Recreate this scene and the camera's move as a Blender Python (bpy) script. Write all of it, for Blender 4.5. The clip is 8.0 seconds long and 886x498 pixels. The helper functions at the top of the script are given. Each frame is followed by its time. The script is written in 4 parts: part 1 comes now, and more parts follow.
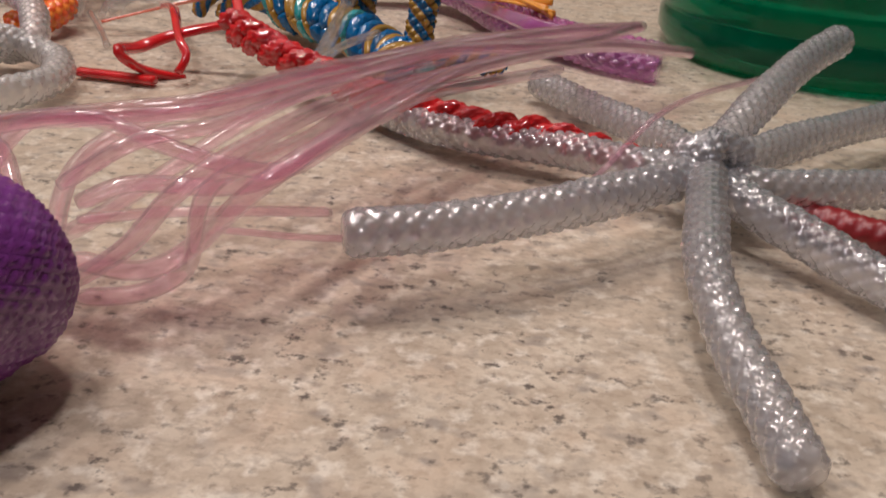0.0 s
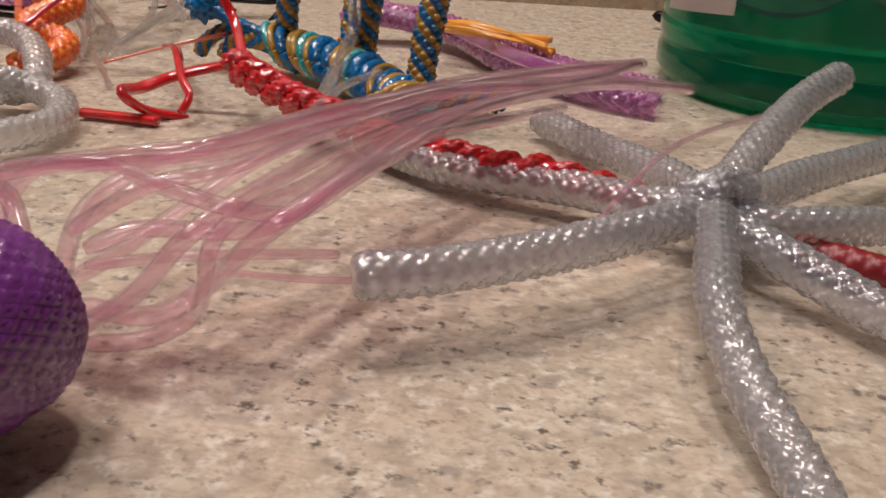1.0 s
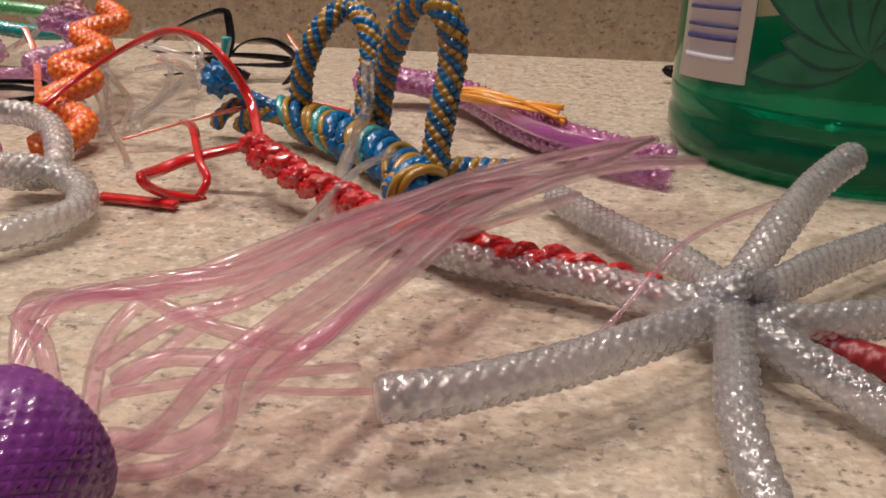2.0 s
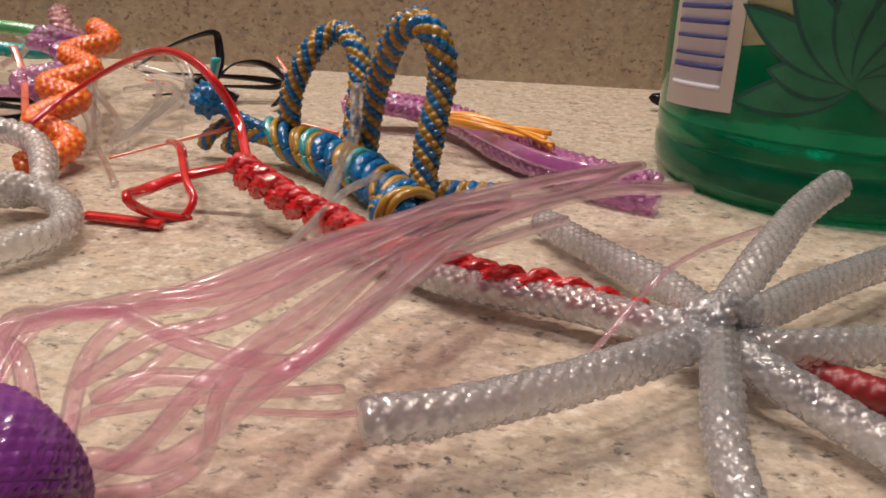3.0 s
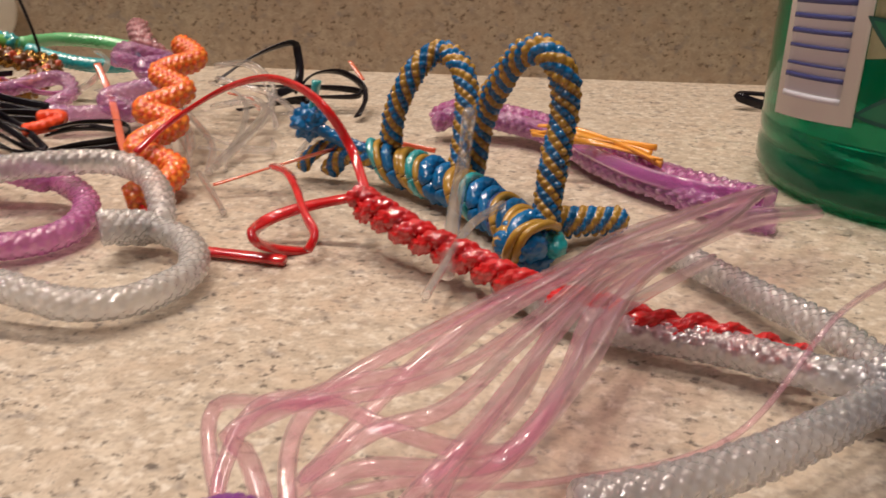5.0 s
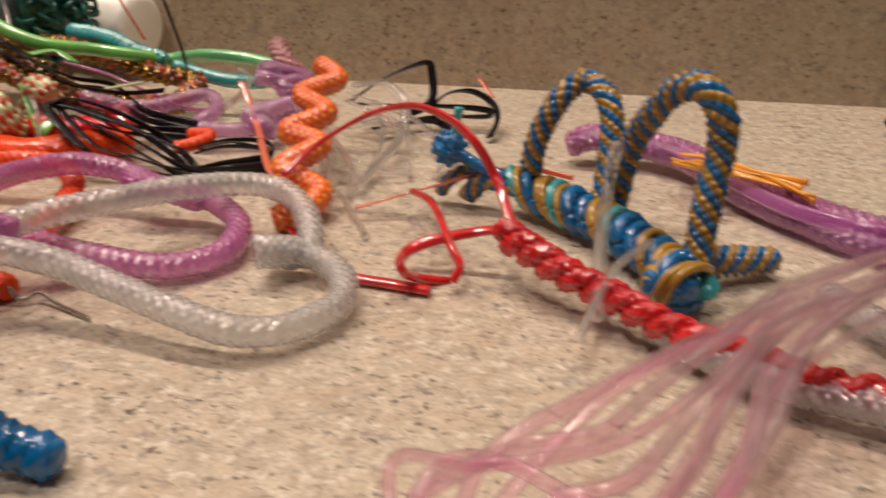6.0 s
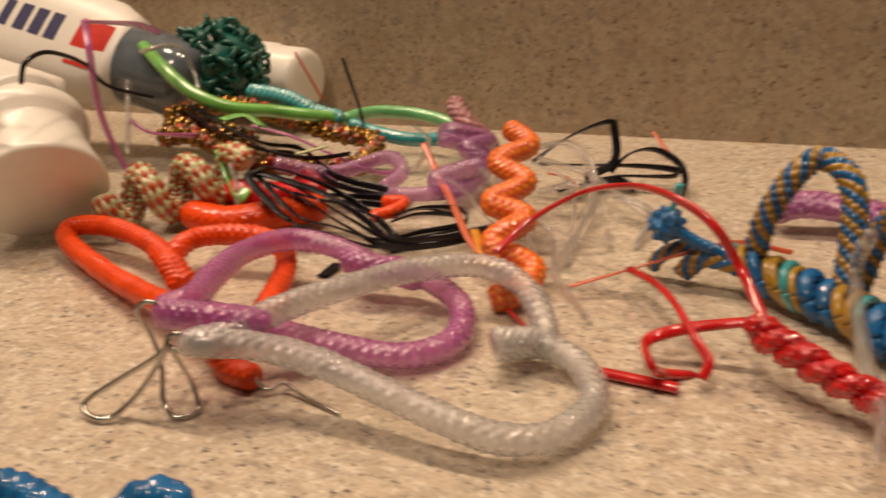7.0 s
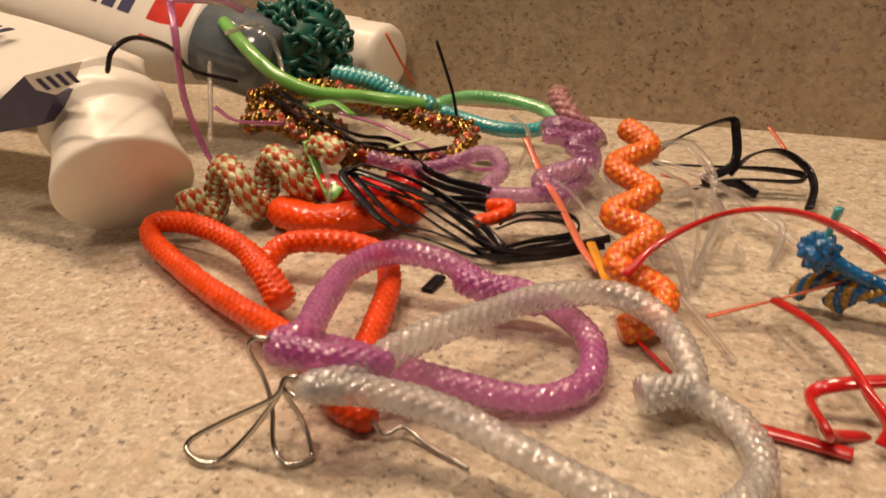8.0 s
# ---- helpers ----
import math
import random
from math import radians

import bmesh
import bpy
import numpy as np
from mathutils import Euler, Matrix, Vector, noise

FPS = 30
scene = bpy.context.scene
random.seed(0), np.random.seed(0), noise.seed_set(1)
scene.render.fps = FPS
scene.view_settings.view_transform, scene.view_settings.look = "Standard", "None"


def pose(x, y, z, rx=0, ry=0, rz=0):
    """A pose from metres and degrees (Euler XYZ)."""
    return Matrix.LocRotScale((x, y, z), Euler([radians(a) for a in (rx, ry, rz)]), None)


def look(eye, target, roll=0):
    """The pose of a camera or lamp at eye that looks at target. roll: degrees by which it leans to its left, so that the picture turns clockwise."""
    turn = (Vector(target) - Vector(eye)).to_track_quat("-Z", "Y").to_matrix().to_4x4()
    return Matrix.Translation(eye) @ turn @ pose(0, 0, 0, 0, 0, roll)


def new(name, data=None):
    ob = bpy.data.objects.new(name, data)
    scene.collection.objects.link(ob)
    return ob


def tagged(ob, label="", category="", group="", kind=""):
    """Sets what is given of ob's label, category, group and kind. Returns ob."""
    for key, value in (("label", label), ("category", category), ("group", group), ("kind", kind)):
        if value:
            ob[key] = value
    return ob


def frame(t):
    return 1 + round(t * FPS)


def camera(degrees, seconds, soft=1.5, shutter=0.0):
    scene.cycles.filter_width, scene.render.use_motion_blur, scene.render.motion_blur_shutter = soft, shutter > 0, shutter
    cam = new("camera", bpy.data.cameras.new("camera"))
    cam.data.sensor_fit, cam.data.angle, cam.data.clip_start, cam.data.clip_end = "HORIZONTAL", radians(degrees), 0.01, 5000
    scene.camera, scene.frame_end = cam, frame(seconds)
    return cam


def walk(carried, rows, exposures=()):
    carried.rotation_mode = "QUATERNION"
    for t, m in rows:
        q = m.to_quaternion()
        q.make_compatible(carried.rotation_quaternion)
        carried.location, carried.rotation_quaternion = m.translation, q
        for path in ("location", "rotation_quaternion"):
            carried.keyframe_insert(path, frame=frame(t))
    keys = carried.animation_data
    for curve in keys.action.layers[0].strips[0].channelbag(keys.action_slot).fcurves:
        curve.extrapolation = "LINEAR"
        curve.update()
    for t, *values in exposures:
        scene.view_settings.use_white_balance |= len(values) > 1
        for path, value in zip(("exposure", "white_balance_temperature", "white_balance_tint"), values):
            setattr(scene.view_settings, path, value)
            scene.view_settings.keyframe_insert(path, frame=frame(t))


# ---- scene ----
CM = 0.01
cam = camera(55.2, 8.0, soft=1.6, shutter=0.6)
PATH = [
    (0, (1.066, 0.967, 4.531), (0.79, 2.728, 3.624), 2.9),
    (0.5, (1.138, 0.937, 4.59), (0.851, 2.723, 3.737), 3.1),
    (1, (0.912, 1.028, 4.597), (0.637, 2.822, 3.758), 2.5),
    (1.5, (0.721, 1.021, 5.096), (0.4, 2.822, 4.288), 1.8),
    (1.7, (0.762, 1.312, 5.492), (0.445, 3.118, 4.693), 0.8),
    (2.8, (0.705, 1.256, 5.463), (0.436, 3.097, 4.73), 2.9),
    (3, (0.753, 1.318, 5.442), (0.47, 3.159, 4.714), 2.2),
    (3.5, (0.352, 1.022, 5.558), (0.014, 2.848, 4.817), 1.1),
    (4, (-0.277, 0.997, 6.061), (-0.705, 2.806, 5.324), 0.4),
    (4.2, (-1.003, 0.594, 6.151), (-1.443, 2.38, 5.365), 0.5),
    (5.3, (-1.16, 1.776, 6.388), (-1.475, 3.589, 5.604), 0.3),
    (5.5, (-1.262, 1.587, 6.473), (-1.644, 3.397, 5.712), 0.2),
    (6, (-1.961, 1.592, 6.855), (-2.525, 3.342, 6.068), -0.5),
    (6.5, (-3.494, 1.362, 7.433), (-4.15, 3.101, 6.695), -0.1),
    (7, (-4.851, 1.432, 8.101), (-5.611, 3.123, 7.35), -2.7),
    (7.5, (-6.354, 1.723, 8.338), (-7.197, 3.335, 7.507), -2.5),
    (8, (-7.18, 2.622, 8.675), (-8.009, 4.236, 7.835), -2.2),
]
walk(cam, [(t, look([CM * c for c in eye], [CM * c for c in target], roll)) for t, eye, target, roll in PATH], exposures=[(0.0, -0.34, 5080, 15.5), (1.0, -0.3, 5180, 15.5), (4.0, -0.04, 5380, 14.5), (5.5, -0.08, 5480, 14.5), (6.5, -0.25, 5980, 15.5), (7.2, -0.25, 6680, 16.5), (8.0, -0.21, 6730, 16.5)])

# ---- world and light ----
world = bpy.data.worlds.new("room_air")
scene.world = world
world.use_nodes = True
world.node_tree.nodes["Background"].inputs[0].default_value = (1.0, 0.86, 0.70, 1)
world.node_tree.nodes["Background"].inputs[1].default_value = 0.25


def area_lamp(name, eye, target, sx, sy, watts, colour):
    d = bpy.data.lights.new(name, "AREA")
    d.shape, d.size, d.size_y, d.energy, d.color = "RECTANGLE", sx, sy, watts, colour
    ob = new(name, d)
    ob.matrix_world = look(eye, target)
    return ob


# the vanity strip over the wall behind the counter, and the ceiling light of the room
for x in (-0.70, -0.45, -0.20, 0.05):
    bulb = area_lamp("vanity_light", (x, 0.24, 0.82), (x * 0.5 - 0.02, 0.10, 0.0), 0.07, 0.07, 2.1, (1.0, 0.77, 0.53))
    bulb.data.shape = "DISK"
area_lamp("ceiling_light", (-0.25, -0.55, 1.45), (-0.1, 0.2, 0.0), 0.22, 0.22, 9.0, (1.0, 0.80, 0.60))


# ---- materials ----
def nodes_of(name):
    m = bpy.data.materials.new(name)
    m.use_nodes = True
    return m, m.node_tree, m.node_tree.nodes["Principled BSDF"]


def node(tree, kind, **values):
    n = tree.nodes.new(kind)
    for key, v in values.items():
        n.inputs[key].default_value = v
    return n


def coords(tree, scale):
    c = tree.nodes.new("ShaderNodeTexCoord")
    m = node(tree, "ShaderNodeMapping", Scale=scale)
    tree.links.new(c.outputs["Object"], m.inputs["Vector"])
    return m.outputs["Vector"]


def ramp(tree, source, stops):
    r = tree.nodes.new("ShaderNodeValToRGB")
    while len(r.color_ramp.elements) < len(stops):
        r.color_ramp.elements.new(0.5)
    for e, (p, c) in zip(r.color_ramp.elements, stops):
        e.position, e.color = p, (*c, 1)
    tree.links.new(source, r.inputs["Fac"])
    return r.outputs["Color"]


def blend(tree, fac, a, b, kind="MIX"):
    m = tree.nodes.new("ShaderNodeMix")
    m.data_type, m.blend_type = "RGBA", kind
    if isinstance(fac, float):
        m.inputs["Factor"].default_value = fac
    else:
        tree.links.new(fac, m.inputs["Factor"])
    for k, v in (("A", a), ("B", b)):
        sock = [s for s in m.inputs if s.name == k and s.type == "RGBA"][0]
        if isinstance(v, tuple):
            sock.default_value = (*v, 1)
        else:
            tree.links.new(v, sock)
    return [s for s in m.outputs if s.type == "RGBA"][0]


def noise_tex(tree, scale, detail=3.0, stretch=(1, 1, 1), rough=0.55):
    n = node(tree, "ShaderNodeTexNoise", Scale=scale, Detail=detail, Roughness=rough)
    tree.links.new(coords(tree, stretch), n.inputs["Vector"])
    return n.outputs["Fac"]


def bump(tree, shader, source, strength, distance):
    b = node(tree, "ShaderNodeBump", Strength=strength, Distance=distance)
    tree.links.new(source, b.inputs["Height"])
    tree.links.new(b.outputs["Normal"], shader.inputs["Normal"])


def stone(name, light, mid, tint, chalk, fleck, grainy):
    """Speckled cast stone: cream ground, tan clouds, dark flecks of two sizes."""
    m, t, s = nodes_of(name)
    base = ramp(t, noise_tex(t, 260, 4), [(0.38, mid), (0.58, light)])
    base = blend(t, ramp(t, noise_tex(t, 60, 3), [(0.42, (0, 0, 0)), (0.66, (0.32, 0.32, 0.32))]), base, tint)
    pale = ramp(t, noise_tex(t, 420, 3, (1, 1, 1.4)), [(0.52, (0, 0, 0)), (0.66, (0.75, 0.75, 0.75))])
    base = blend(t, pale, base, chalk)
    grain = ramp(t, noise_tex(t, 1100, 3, (0.8, 1, 1)), [(0.47, (0, 0, 0)), (0.66, (grainy, grainy, grainy))])
    base = blend(t, grain, base, (0.30, 0.23, 0.17))
    blush = ramp(t, noise_tex(t, 130, 3), [(0.50, (0, 0, 0)), (0.68, (0.38, 0.38, 0.38))])
    base = blend(t, blush, base, tuple(c * f for c, f in zip(light, (0.80, 0.66, 0.56))))
    group = ramp(t, noise_tex(t, 75, 2), [(0.38, (0.35, 0.35, 0.35)), (0.55, (1, 1, 1))])
    cloud = ramp(t, noise_tex(t, 300, 2, (0.8, 1.1, 1)), [(0.56, (0, 0, 0)), (0.69, (0.62, 0.62, 0.62))])
    base = blend(t, blend(t, 1.0, cloud, group, "MULTIPLY"), base, (0.24, 0.21, 0.19))
    spots = ramp(t, noise_tex(t, 560, 3.5, (0.85, 1.05, 1), 0.65), [(0.56, (0, 0, 0)), (0.66, (0.95, 0.95, 0.95))])
    base = blend(t, blend(t, 1.0, spots, group, "MULTIPLY"), base, fleck)
    t.links.new(base, s.inputs["Base Color"])
    s.inputs["Roughness"].default_value = 0.38
    bump(t, s, noise_tex(t, 500, 2), 0.10, 0.0003)
    return m


def plastic(name, colour, rough=0.22, clear=0.0, deep=0.0, vary=0.18, ior=1.6, coat=0.0, mottle=180, grain=0.12, solid=1.0, sheen_ior=1.5):
    """Glossy plastic lace: colour drifts a little along it; clear is its translucency."""
    m, t, s = nodes_of(name)
    dark = tuple(c * (1 - vary) for c in colour)
    pale = tuple(min(1.0, c * (1 + vary * 0.6) + 0.01) for c in colour)
    t.links.new(ramp(t, noise_tex(t, mottle, 3), [(0.3, dark), (0.7, pale)]), s.inputs["Base Color"])
    s.inputs["Roughness"].default_value = rough
    s.inputs["IOR"].default_value = ior
    s.inputs["Coat Weight"].default_value, s.inputs["Coat Roughness"].default_value = coat, 0.12
    s.inputs["Transmission Weight"].default_value = clear
    s.inputs["Alpha"].default_value = solid
    s.inputs["Coat IOR"].default_value = sheen_ior
    if deep:
        s.inputs["Subsurface Weight"].default_value = deep
        s.inputs["Subsurface Radius"].default_value = (1.0, 0.8, 0.7)
        s.inputs["Subsurface Scale"].default_value = 0.002
    if grain:
        bump(t, s, noise_tex(t, 900, 2), grain, 0.0002)
    return m


def metal(name, colour, rough):
    m, t, s = nodes_of(name)
    t.links.new(ramp(t, noise_tex(t, 300, 3), [(0.3, tuple(c * 0.8 for c in colour)), (0.7, colour)]), s.inputs["Base Color"])
    s.inputs["Metallic"].default_value, s.inputs["Roughness"].default_value = 1.0, rough
    return m


def paint(name, colour, rough=0.6):
    m, t, s = nodes_of(name)
    t.links.new(ramp(t, noise_tex(t, 30, 4), [(0.3, tuple(c * 0.93 for c in colour)), (0.7, colour)]), s.inputs["Base Color"])
    s.inputs["Roughness"].default_value = rough
    bump(t, s, noise_tex(t, 260, 2), 0.08, 0.0004)
    return m


M_COUNTER = stone("counter_stone", (0.66, 0.58, 0.46), (0.50, 0.42, 0.32), (0.46, 0.37, 0.27), (0.80, 0.74, 0.63), (0.12, 0.10, 0.085), 0.42)
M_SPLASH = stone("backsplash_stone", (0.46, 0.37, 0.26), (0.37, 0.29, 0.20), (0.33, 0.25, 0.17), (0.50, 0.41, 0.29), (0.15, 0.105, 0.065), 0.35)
M_WALL = paint("wall_paint", (0.30, 0.26, 0.21))
M_FLOOR = paint("floor_vinyl", (0.40, 0.33, 0.25), 0.4)
M_CLEAR = plastic("clear_lace", (0.54, 0.54, 0.58), 0.28, 0.6, 0.5, 0.05, 1.18, 1.0, 180, 0.0, 0.75, 2.3)
M_FROST = plastic("frosted_lace", (0.68, 0.67, 0.66), 0.28, 0.5, 0.6, 0.05, 1.18, 1.0, 180, 0.0, 0.70, 2.3)
M_STRING = plastic("clear_string", (0.88, 0.86, 0.86), 0.06, 0.85, 0.0, 0.04, 1.3, 1.0, 180, 0.0, 0.55, 1.8)
M_PINK = plastic("pink_string", (0.86, 0.40, 0.58), 0.06, 0.78, 0.0, 0.06, 1.3, 1.0, 180, 0.0, 0.44, 1.8)
M_COIL = plastic("purple_lace", (0.19, 0.033, 0.26), 0.3, 0.05, 0.0, 0.2, 1.4, 0.8, 180, 0.0, 1.0, 1.5)
M_VIOLET = plastic("violet_lace", (0.60, 0.12, 0.46), 0.28, 0.45, 0.5, 0.1, 1.18, 1.0, 180, 0.0, 0.76, 2.1)
M_LILAC = plastic("lilac_clear_lace", (0.62, 0.20, 0.56), 0.14, 0.6, 0.3, 0.12, 1.25, 1.0, 180, 0.0, 0.7, 1.8)
M_ROSE = plastic("dusty_rose_lace", (0.50, 0.22, 0.24), 0.2, 0.4, 0.3, 0.12, 1.2, 0.8)
M_RED = plastic("red_lace", (0.62, 0.010, 0.009), 0.09, 0.05, 0.0, 0.25)
M_SCARLET = plastic("scarlet_lace", (0.88, 0.075, 0.003), 0.2, 0.06, 0.05, 0.18, 1.3, 0.3)
M_DARKRED = plastic("dark_red_lace", (0.24, 0.004, 0.008), 0.4)
M_ORANGE = plastic("orange_lace", (0.85, 0.115, 0.005), 0.16, 0.05)
M_AMBER = plastic("amber_lace", (0.82, 0.36, 0.03), 0.2)
M_TANGERINE = plastic("tangerine_lace", (0.90, 0.25, 0.014), 0.2)
M_PALEORANGE = plastic("pale_orange_lace", (0.85, 0.16, 0.06), 0.25, 0.3)
M_BLUE = plastic("blue_lace", (0.006, 0.14, 0.38), 0.15, 0.0, 0.0, 0.35)
M_NAVY = plastic("navy_lace", (0.012, 0.05, 0.20), 0.25)
M_YELLOW = plastic("mustard_lace", (0.42, 0.24, 0.025), 0.22)
M_TURQ = plastic("turquoise_lace", (0.03, 0.42, 0.46), 0.25, 0.2)
M_MINT = plastic("mint_lace", (0.17, 0.58, 0.22), 0.25, 0.2)
M_GREEN = plastic("bright_green_lace", (0.18, 0.55, 0.10), 0.24, 0.15)
M_TEAL = plastic("dark_teal_lace", (0.006, 0.11, 0.085), 0.25)
M_GOLD = metal("gold_lace", (0.36, 0.20, 0.045), 0.2)
M_BROWN = plastic("brown_lace", (0.16, 0.06, 0.015), 0.25)
M_BLACK = plastic("black_lace", (0.008, 0.006, 0.010), 0.16, 0.0, 0.0, 0.18, 1.33)
M_LIME = plastic("pale_green_lace", (0.58, 0.64, 0.36), 0.25)
M_BRICK = plastic("brick_red_lace", (0.45, 0.06, 0.012), 0.3)
M_STEEL = metal("steel_wire", (0.62, 0.60, 0.55), 0.22)
M_WHITE = plastic("white_plastic", (0.84, 0.81, 0.74), 0.32, 0.0, 0.15, 0.03)
M_TUBE = plastic("white_tube", (0.76, 0.73, 0.67), 0.36, 0.0, 0.0, 0.03)
M_INK = paint("navy_ink", (0.03, 0.03, 0.10))
M_TUBEBLUE = plastic("navy_print", (0.025, 0.02, 0.09), 0.35)
M_TUBERED = plastic("red_print", (0.60, 0.03, 0.015), 0.35)
M_GREY = plastic("smoke_plastic", (0.13, 0.16, 0.19), 0.12, 0.2)
M_LABEL = paint("label_paper", (0.86, 0.86, 0.84), 0.45)
M_BAR = paint("label_bars", (0.05, 0.06, 0.22), 0.5)
M_LEAF = plastic("leaf_print", (0.012, 0.135, 0.062), 0.3)
M_CREAM = plastic("cream_print", (0.46, 0.50, 0.30), 0.3)
M_LEAFRIM = plastic("leaf_outline", (0.004, 0.065, 0.05), 0.3)
M_GREYBAR = paint("label_tint", (0.72, 0.72, 0.80), 0.5)
M_BOTTLE = plastic("green_bottle", (0.012, 0.40, 0.18), 0.05, 0.75, 0.0, 0.35, 1.36, 0.0, 60, 0.25)


# ---- mesh helpers ----
def part(name, bm, material, parent=None, label=""):
    """Links a bmesh, in centimetres, as one mesh object, under its thing or part."""
    mesh = bpy.data.meshes.new(name)
    bmesh.ops.scale(bm, vec=(CM, CM, CM), verts=bm.verts)
    bm.to_mesh(mesh)
    bm.free()
    for m in material if isinstance(material, (list, tuple)) else [material]:
        mesh.materials.append(m)
    ob = new(name, mesh)
    for p in mesh.polygons:
        p.use_smooth = True
    if parent:
        ob.parent = parent
    if label:
        ob["label"] = label
    return ob


def thing(name, label, category, group="", kind=""):
    return tagged(new(name), label, category, group, kind)


def flat_shade(ob):
    for p in ob.data.polygons:
        p.use_smooth = False
    return ob


def spline(points, step=0.05, closed=False):
    """A smooth curve through the points, in even steps."""
    P = [Vector(p) for p in points]
    if closed:
        P = [P[-1]] + P + [P[0], P[1]]
    else:
        P = [P[0] * 2 - P[1]] + P + [P[-1] * 2 - P[-2]]
    fine = []
    for a, b, c, d in zip(P, P[1:], P[2:], P[3:]):
        for i in range(16):
            u = i / 16
            fine.append(0.5 * (2 * b + (c - a) * u + (2 * a - 5 * b + 4 * c - d) * u * u + (3 * b - a - 3 * c + d) * u ** 3))
    fine.append(P[-2])
    out, left = [fine[0]], step
    for a, b in zip(fine, fine[1:]):
        span = (b - a).length
        while span >= left and span > 1e-9:
            a = a + (b - a) * (left / span)
            span -= left
            out.append(a)
            left = step
        left -= span
    if (out[-1] - fine[-1]).length > step * 0.3:
        out.append(fine[-1])
    return out


def frames_along(path):
    """Tangent, side and up for every point of the path, with little twist."""
    side, out = None, []
    for i, p in enumerate(path):
        t = (path[min(i + 1, len(path) - 1)] - path[max(i - 1, 0)])
        t = t.normalized() if t.length > 1e-9 else Vector((1, 0, 0))
        if side is None:
            side = t.cross(Vector((0, 0, 1)))
            if side.length < 0.05:
                side = t.cross(Vector((0, 1, 0)))
        side = (side - t * side.dot(t)).normalized()
        out.append((t, side, side.cross(t)))
    return out


def sweep(bm, path, profile, material=lambda i, j: 0, cap=True):
    """Sweeps profile(i, j) -> (sideways, upwards) round the path."""
    fr, rings = frames_along(path), []
    n = profile.count
    for i, (p, (t, s, u)) in enumerate(zip(path, fr)):
        rings.append([bm.verts.new(p + s * a + u * b) for a, b in (profile(i, j) for j in range(n))])
    for i, (a, b) in enumerate(zip(rings, rings[1:])):
        for j in range(n):
            f = bm.faces.new((a[j], a[(j + 1) % n], b[(j + 1) % n], b[j]))
            f.material_index = material(i, j)
    if cap:
        bm.faces.new(rings[0][::-1])
        bm.faces.new(rings[-1])
    return rings


class Round:
    def __init__(self, count, radius, last=None, flat=1.0, ease=0):
        self.count, self.radius, self.last, self.flat, self.ease = count, radius, last, flat, ease

    def __call__(self, i, j):
        a = 2 * math.pi * j / self.count
        r = self.radius(i, a) if callable(self.radius) else self.radius
        return r * math.cos(a), r * math.sin(a) * self.flat


def tube_mesh(points, radius, sides=10, step=0.08, flat=1.0, bm=None, droop=0.75):
    bm = bm or bmesh.new()
    path = spline(points, step)
    n = len(path)
    sweep(bm, path, Round(sides, lambda i, a: radius * (droop if i in (0, n - 1) else 1.0), flat=flat))
    return bm


def lace_mesh(points, width, thick, step=0.1, twist=0.0, bm=None):
    """A flat plastic lace with rounded rims; twist is in turns along it."""
    bm = bm or bmesh.new()
    path = spline(points, step)
    n = len(path)

    def prof(i, j):
        a = 2 * math.pi * (j + 0.5) / 8
        x = math.copysign(abs(math.cos(a)) ** 0.6, math.cos(a)) * width / 2
        y = math.copysign(abs(math.sin(a)) ** 0.8, math.sin(a)) * thick / 2
        w = 2 * math.pi * twist * i / max(1, n - 1)
        return x * math.cos(w) - y * math.sin(w), x * math.sin(w) + y * math.cos(w)
    prof.count = 8
    sweep(bm, path, prof)
    return bm


def stitched_mesh(points, radius, pitch, across=4, depth=0.16, sides=20, skew=1.0, colour=None, taper=0.0, closed=False, square=0.0, rough=0.04, fine=5, power=0.5):
    """A braided lanyard: pillow stitches in diagonal rows round a core.
    colour(u, v) picks the material of a stitch from its two diagonal counts."""
    bm = bmesh.new()
    step = pitch / fine
    path = spline(points, step, closed)
    n = len(path)

    def cell(i, a):
        w, s = across * a / (2 * math.pi), i * step / pitch
        return w + s * skew, w - s

    def rad(i, a):
        u, v = cell(i, a)
        h = (abs(math.sin(math.pi * u)) * abs(math.sin(math.pi * v))) ** power
        r = radius * (1 - depth + depth * 1.25 * h)
        r *= 1 + square * (abs(math.cos(2 * a)) - 0.5) + rough * math.sin(i * 0.37 + 2 * math.sin(i * 0.091))
        end = min(i, n - 1 - i) * step
        if end < radius * 0.7:
            r *= 0.62 + 0.38 * math.sqrt(max(0.0, end / (radius * 0.7)))
        return r * (1 - taper * i / n)

    def mat(i, j):
        u, v = cell(i + 0.5, 2 * math.pi * (j + 0.5) / sides)
        return colour(math.floor(u), math.floor(v)) if colour else 0
    sweep(bm, path, Round(sides, rad), mat)
    return bm


